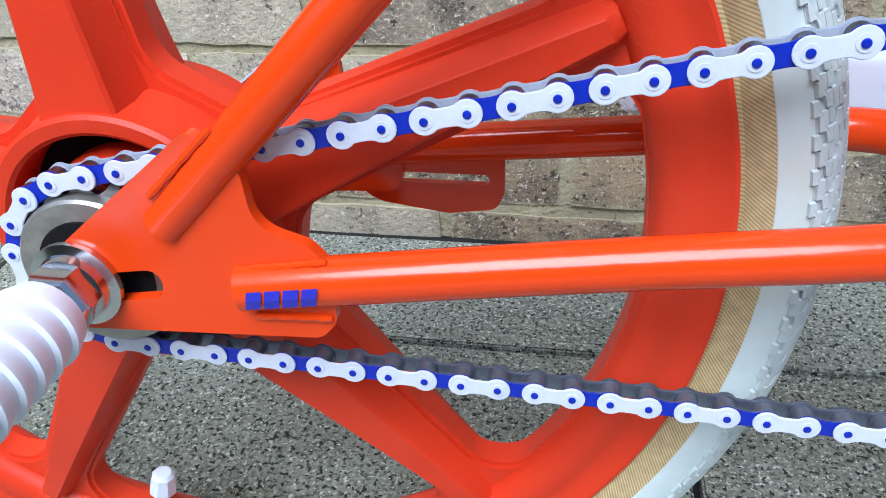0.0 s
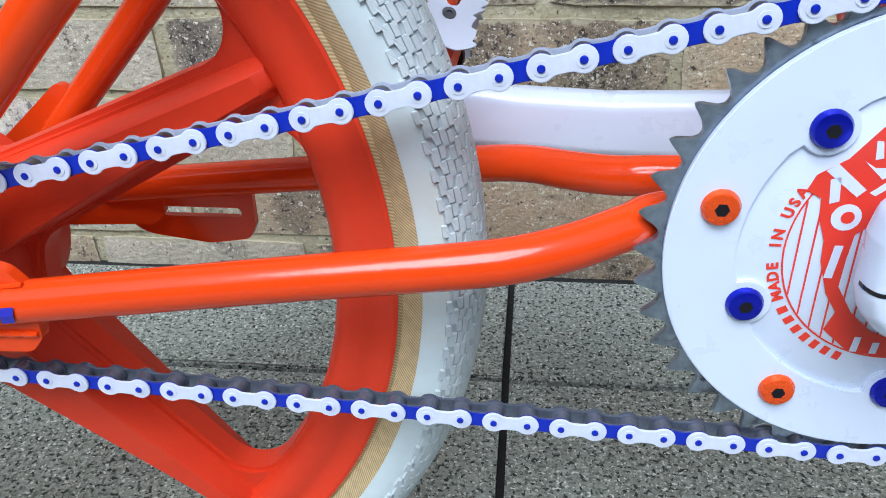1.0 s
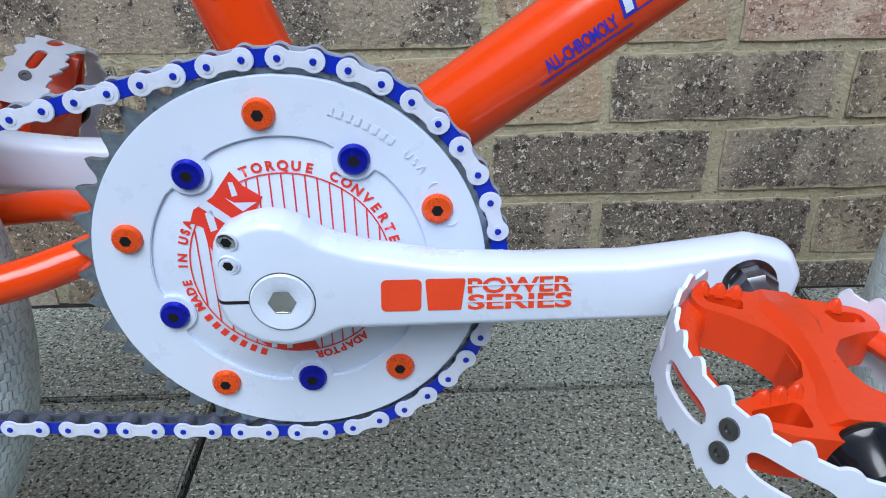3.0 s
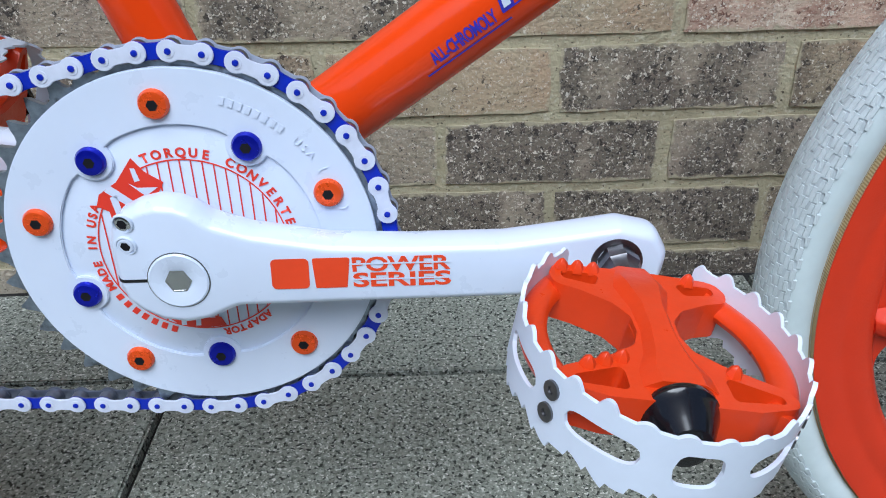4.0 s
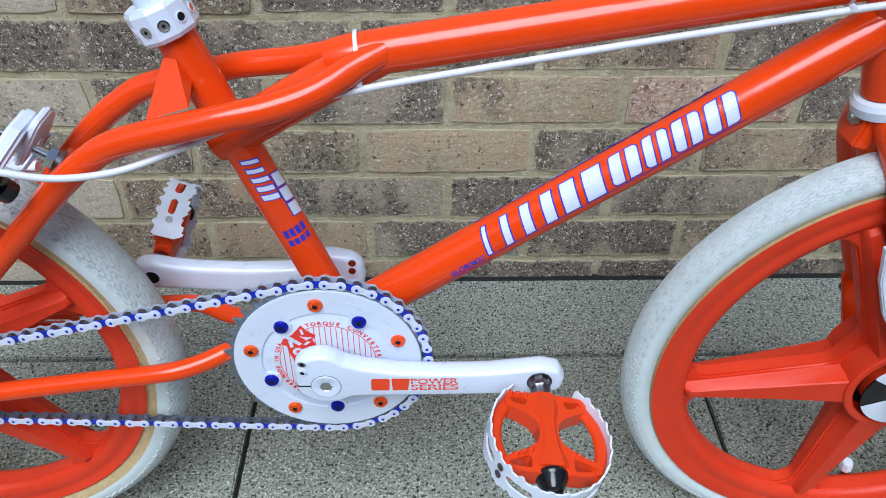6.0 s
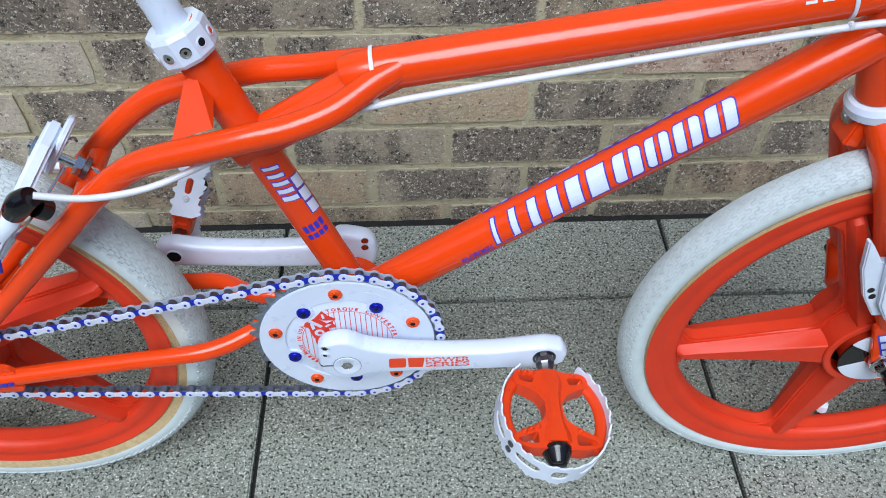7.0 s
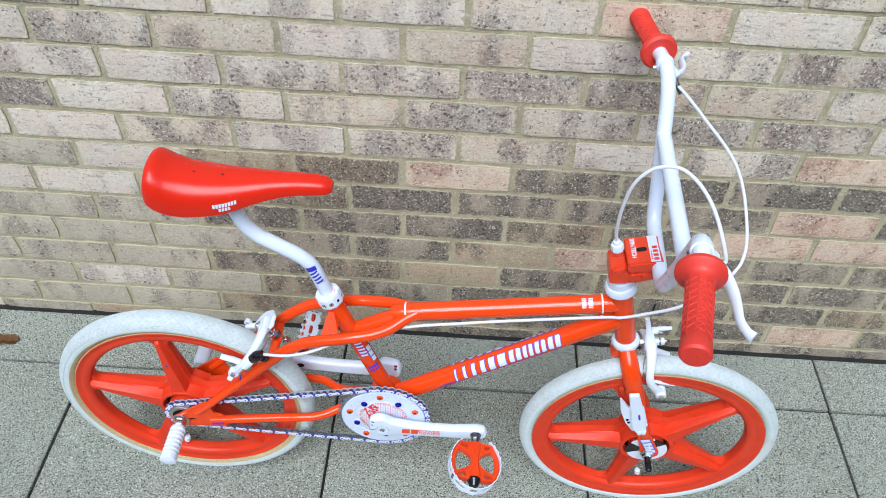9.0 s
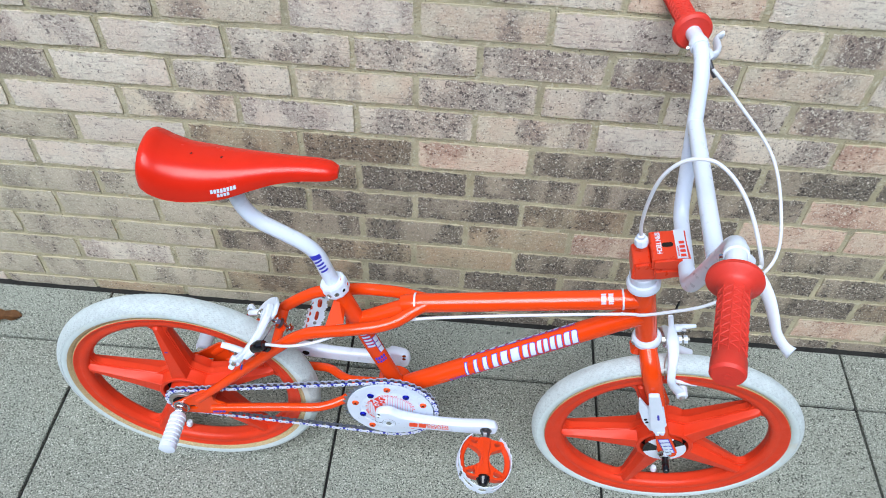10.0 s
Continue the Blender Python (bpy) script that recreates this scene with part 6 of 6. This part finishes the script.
def cables():
    c1 = [tuple(steer1 + axis_d * 0.006), (0.742, -0.008, 0.756), (0.738, -0.020, 0.808), (0.741, -0.030, 0.858), (0.754, -0.034, 0.887), (0.772, -0.038, 0.9016), (0.795, -0.046, 0.906), (0.816, -0.060, 0.897), (0.831, -0.082, 0.885),
          (0.837, -0.112, 0.878), (0.839, -0.146, 0.871), (0.836, -0.176, 0.871), (0.830, -0.190, 0.877)]
    part("brake_cable", tube(c1, 0.0026, n=10, seg=12), M_cable, bike, "white brake cable arching from stem to lever")
    side = -0.0178
    c2 = [(0.834, 0.186, 0.890), (0.876, 0.168, 0.853), (0.940, 0.125, 0.790), (0.964, 0.070, 0.724), (0.954, 0.012, 0.688), (0.912, -0.020, 0.655), (0.866, -0.030, 0.621), (0.812, -0.0265, 0.5925), (0.780, -0.0225, 0.5775), (0.752, side, 0.5705), (0.60, side + 0.001, 0.5455),
          (0.47, side, 0.5235), (0.427, side - 0.002, 0.516), (0.380, -0.019, 0.5040), (0.335, -0.027, 0.4910), (0.298, -0.040, 0.4800), (0.262, -0.053, 0.4725), (0.225, -0.064, 0.4740), (0.192, -0.071, 0.484)]
    part("brake_cable", tube(c2, 0.0026, n=10, seg=12), M_cable, bike, "white brake cable along the top tube")
    for u, w in ((0.428, 0.5335), (0.7515, 0.5850)):
        d = Vector((0.158, 0, 0.0252)).normalized()
        tie = moved(lathe([(0.0161, -0.0014), (0.0172, -0.0014), (0.0172, 0.0014), (0.0161, 0.0014)], 40, axis="z", closed=True), along((u, 0, w), Vector((u, 0, w)) + d))
        z = part("cable_tie", tie, M_cable, bike, "white plastic cable tie")
        part("tie_head", box((u, -0.0185, w - 0.013), (0.004, 0.005, 0.005), 0.0008), M_cable, z)


cables()


# ---- marks on the tubes
def frame_marks():
    p, q = Vector(DT[0]), Vector(DT[1])
    R = 0.0174

    def put(bm, name, mat, turn, x=0.0, lift=0.0004, parent=down_tube):
        for v in bm.verts:
            v.co.x += x
        part(name, wrap(bm, p, q, R, turn, lift), mat, parent, smooth=0)

    for turn in (30, 148):
        for x, wd in ((0.1590, 0.0034), (0.1765, 0.0058), (0.1945, 0.0075), (0.2130, 0.0090), (0.2300, 0.0118), (0.2490, 0.0150)):
            put(flat_poly(slant_block(x - 0.0013, x + wd + 0.0013, -0.0128, 0.0128, 0.22)), "print_outline", M_blueprint, turn, lift=0.0003)
            put(flat_poly(slant_block(x, x + wd, -0.0117, 0.0117, 0.22)), "print_bar", M_white, turn, lift=0.0006)
        put(flat_poly([(0.155, -0.0135), (0.372, -0.0135), (0.372, -0.0127), (0.155, -0.0127)]), "print_line", M_blueprint, turn, lift=0.0003)
        # plain slanted blocks, each parted by one thin line, stand for the mark
        for x, wd in ((0.2715, 0.0230), (0.2990, 0.0190), (0.3225, 0.0205), (0.3480, 0.0230)):
            for g, mat, nm, lift in ((0.0012, M_blueprint, "print_outline", 0.0003), (0.0, M_white, "print_block", 0.0006)):
                put(flat_poly(rounded(slant_block(x - g, x + wd + g, -0.0105 - g, 0.0118 + g, 0.26), 0.003 + g)), nm, mat, turn, lift=lift)
            for g, mat, nm, lift in ((0.0010, M_blueprint, "print_outline", 0.0008), (0.0, M_paint, "print_gap", 0.0011)):
                put(flat_poly(slant_block(x + wd / 2 - 0.0013 - g, x + wd / 2 + 0.0013 + g, -0.0105, 0.0118, 0.26)), nm, mat, turn, lift=lift)
    words = flat_text("ALL-CHROMOLY", 0.0082, 0.9, bold=0.0002)
    xs = [v.co.x for v in words.verts]
    for v in words.verts:
        v.co.x = 0.1200 + (v.co.x - min(xs)) * 0.0325 / (max(xs) - min(xs))
        v.co.y -= 0.0028
    put(words, "lettering", M_blueprint, -9, 0.0, 0.0004)
    line = flat_poly([(0.1147, -0.0006), (0.1570, -0.0006), (0.1570, 0.0003), (0.1147, 0.0003)])
    put(line, "print_mark", M_blueprint, -26)
    # small mark on the chain stay
    bm = bmesh.new()
    for k in range(4):
        flat_poly(slant_block(0.0060 * k, 0.0060 * k + 0.0050, -0.0034, 0.0030, 0.3), bm)
    part("print_mark", wrap(bm, (0.0640, -0.0549, 0.2502), (0.12, -0.0525, 0.2568), 0.0083, -3, 0.0006), M_blueprint, down_tube, smooth=0)
    # seat tube: leaning bars and blocks, then a word
    sp, sq = Vector((0.2945, 0, 0.572)), Vector((0.403, 0, 0.285))
    white, blue = bmesh.new(), bmesh.new()
    for k in range(5):
        x, wd = 0.126 + 0.0080 * k, 0.0030 + 0.0004 * k
        flat_poly(slant_block(x - 0.001, x + wd + 0.001, -0.0125, 0.0015, 0.3), blue)
        flat_poly(slant_block(x, x + wd, -0.0115, 0.0005, 0.3), white, 0.0)
    for x, y in ((0.1420, 0.0030), (0.1560, 0.0025), (0.1700, 0.0025)):
        flat_poly(slant_block(x - 0.001, x + 0.0125, y - 0.001, y + 0.0105, 0.3), blue)
        flat_poly(slant_block(x, x + 0.0115, y, y + 0.0095, 0.3), white)
    part("print_mark", wrap(blue, sp, sq, 0.0145, 40, 0.0003), M_blueprint, seat_tube, smooth=0)
    part("print_mark", wrap(white, sp, sq, 0.0145, 40, 0.0006), M_white, seat_tube, smooth=0)
    bl = bmesh.new()
    for x, wd in ((0.1905, 0.0075), (0.2005, 0.0055)):
        for k in range(4):
            flat_poly([(x, -0.010 + 0.0050 * k), (x + wd, -0.010 + 0.0050 * k), (x + wd, -0.0062 + 0.0050 * k), (x, -0.0062 + 0.0050 * k)], bl)
    part("print_mark", wrap(bl, sp, sq, 0.0145, 30, 0.0004), M_blueprint, seat_tube, smooth=0)
    # top tube: two rows of small white bars near the head tube
    tp, tq = Vector(TT[0]), Vector(TT[1])
    wb = bmesh.new()
    for r in range(2):
        for k in range(6):
            flat_poly([(0.298 + 0.011 * r, -0.004 + 0.0030 * k), (0.3055 + 0.011 * r, -0.004 + 0.0030 * k), (0.3055 + 0.011 * r, -0.0020 + 0.0030 * k), (0.298 + 0.011 * r, -0.0020 + 0.0030 * k)], wb)
    part("print_mark", wrap(wb, tp, tq, 0.0158, 38, 0.0004), M_white, top_tube, smooth=0)
    # fork leg mark
    fm = bmesh.new()
    for k in range(4):
        flat_poly(slant_block(0.010 * k, 0.010 * k + 0.0075, -0.0055, 0.0055, 0.2), fm)
    part("print_mark", wrap(fm, (0.8830, -0.0530, 0.279), (0.904, -0.0548, 0.230), 0.0119, 0), M_white, down_tube, smooth=0)


frame_marks()
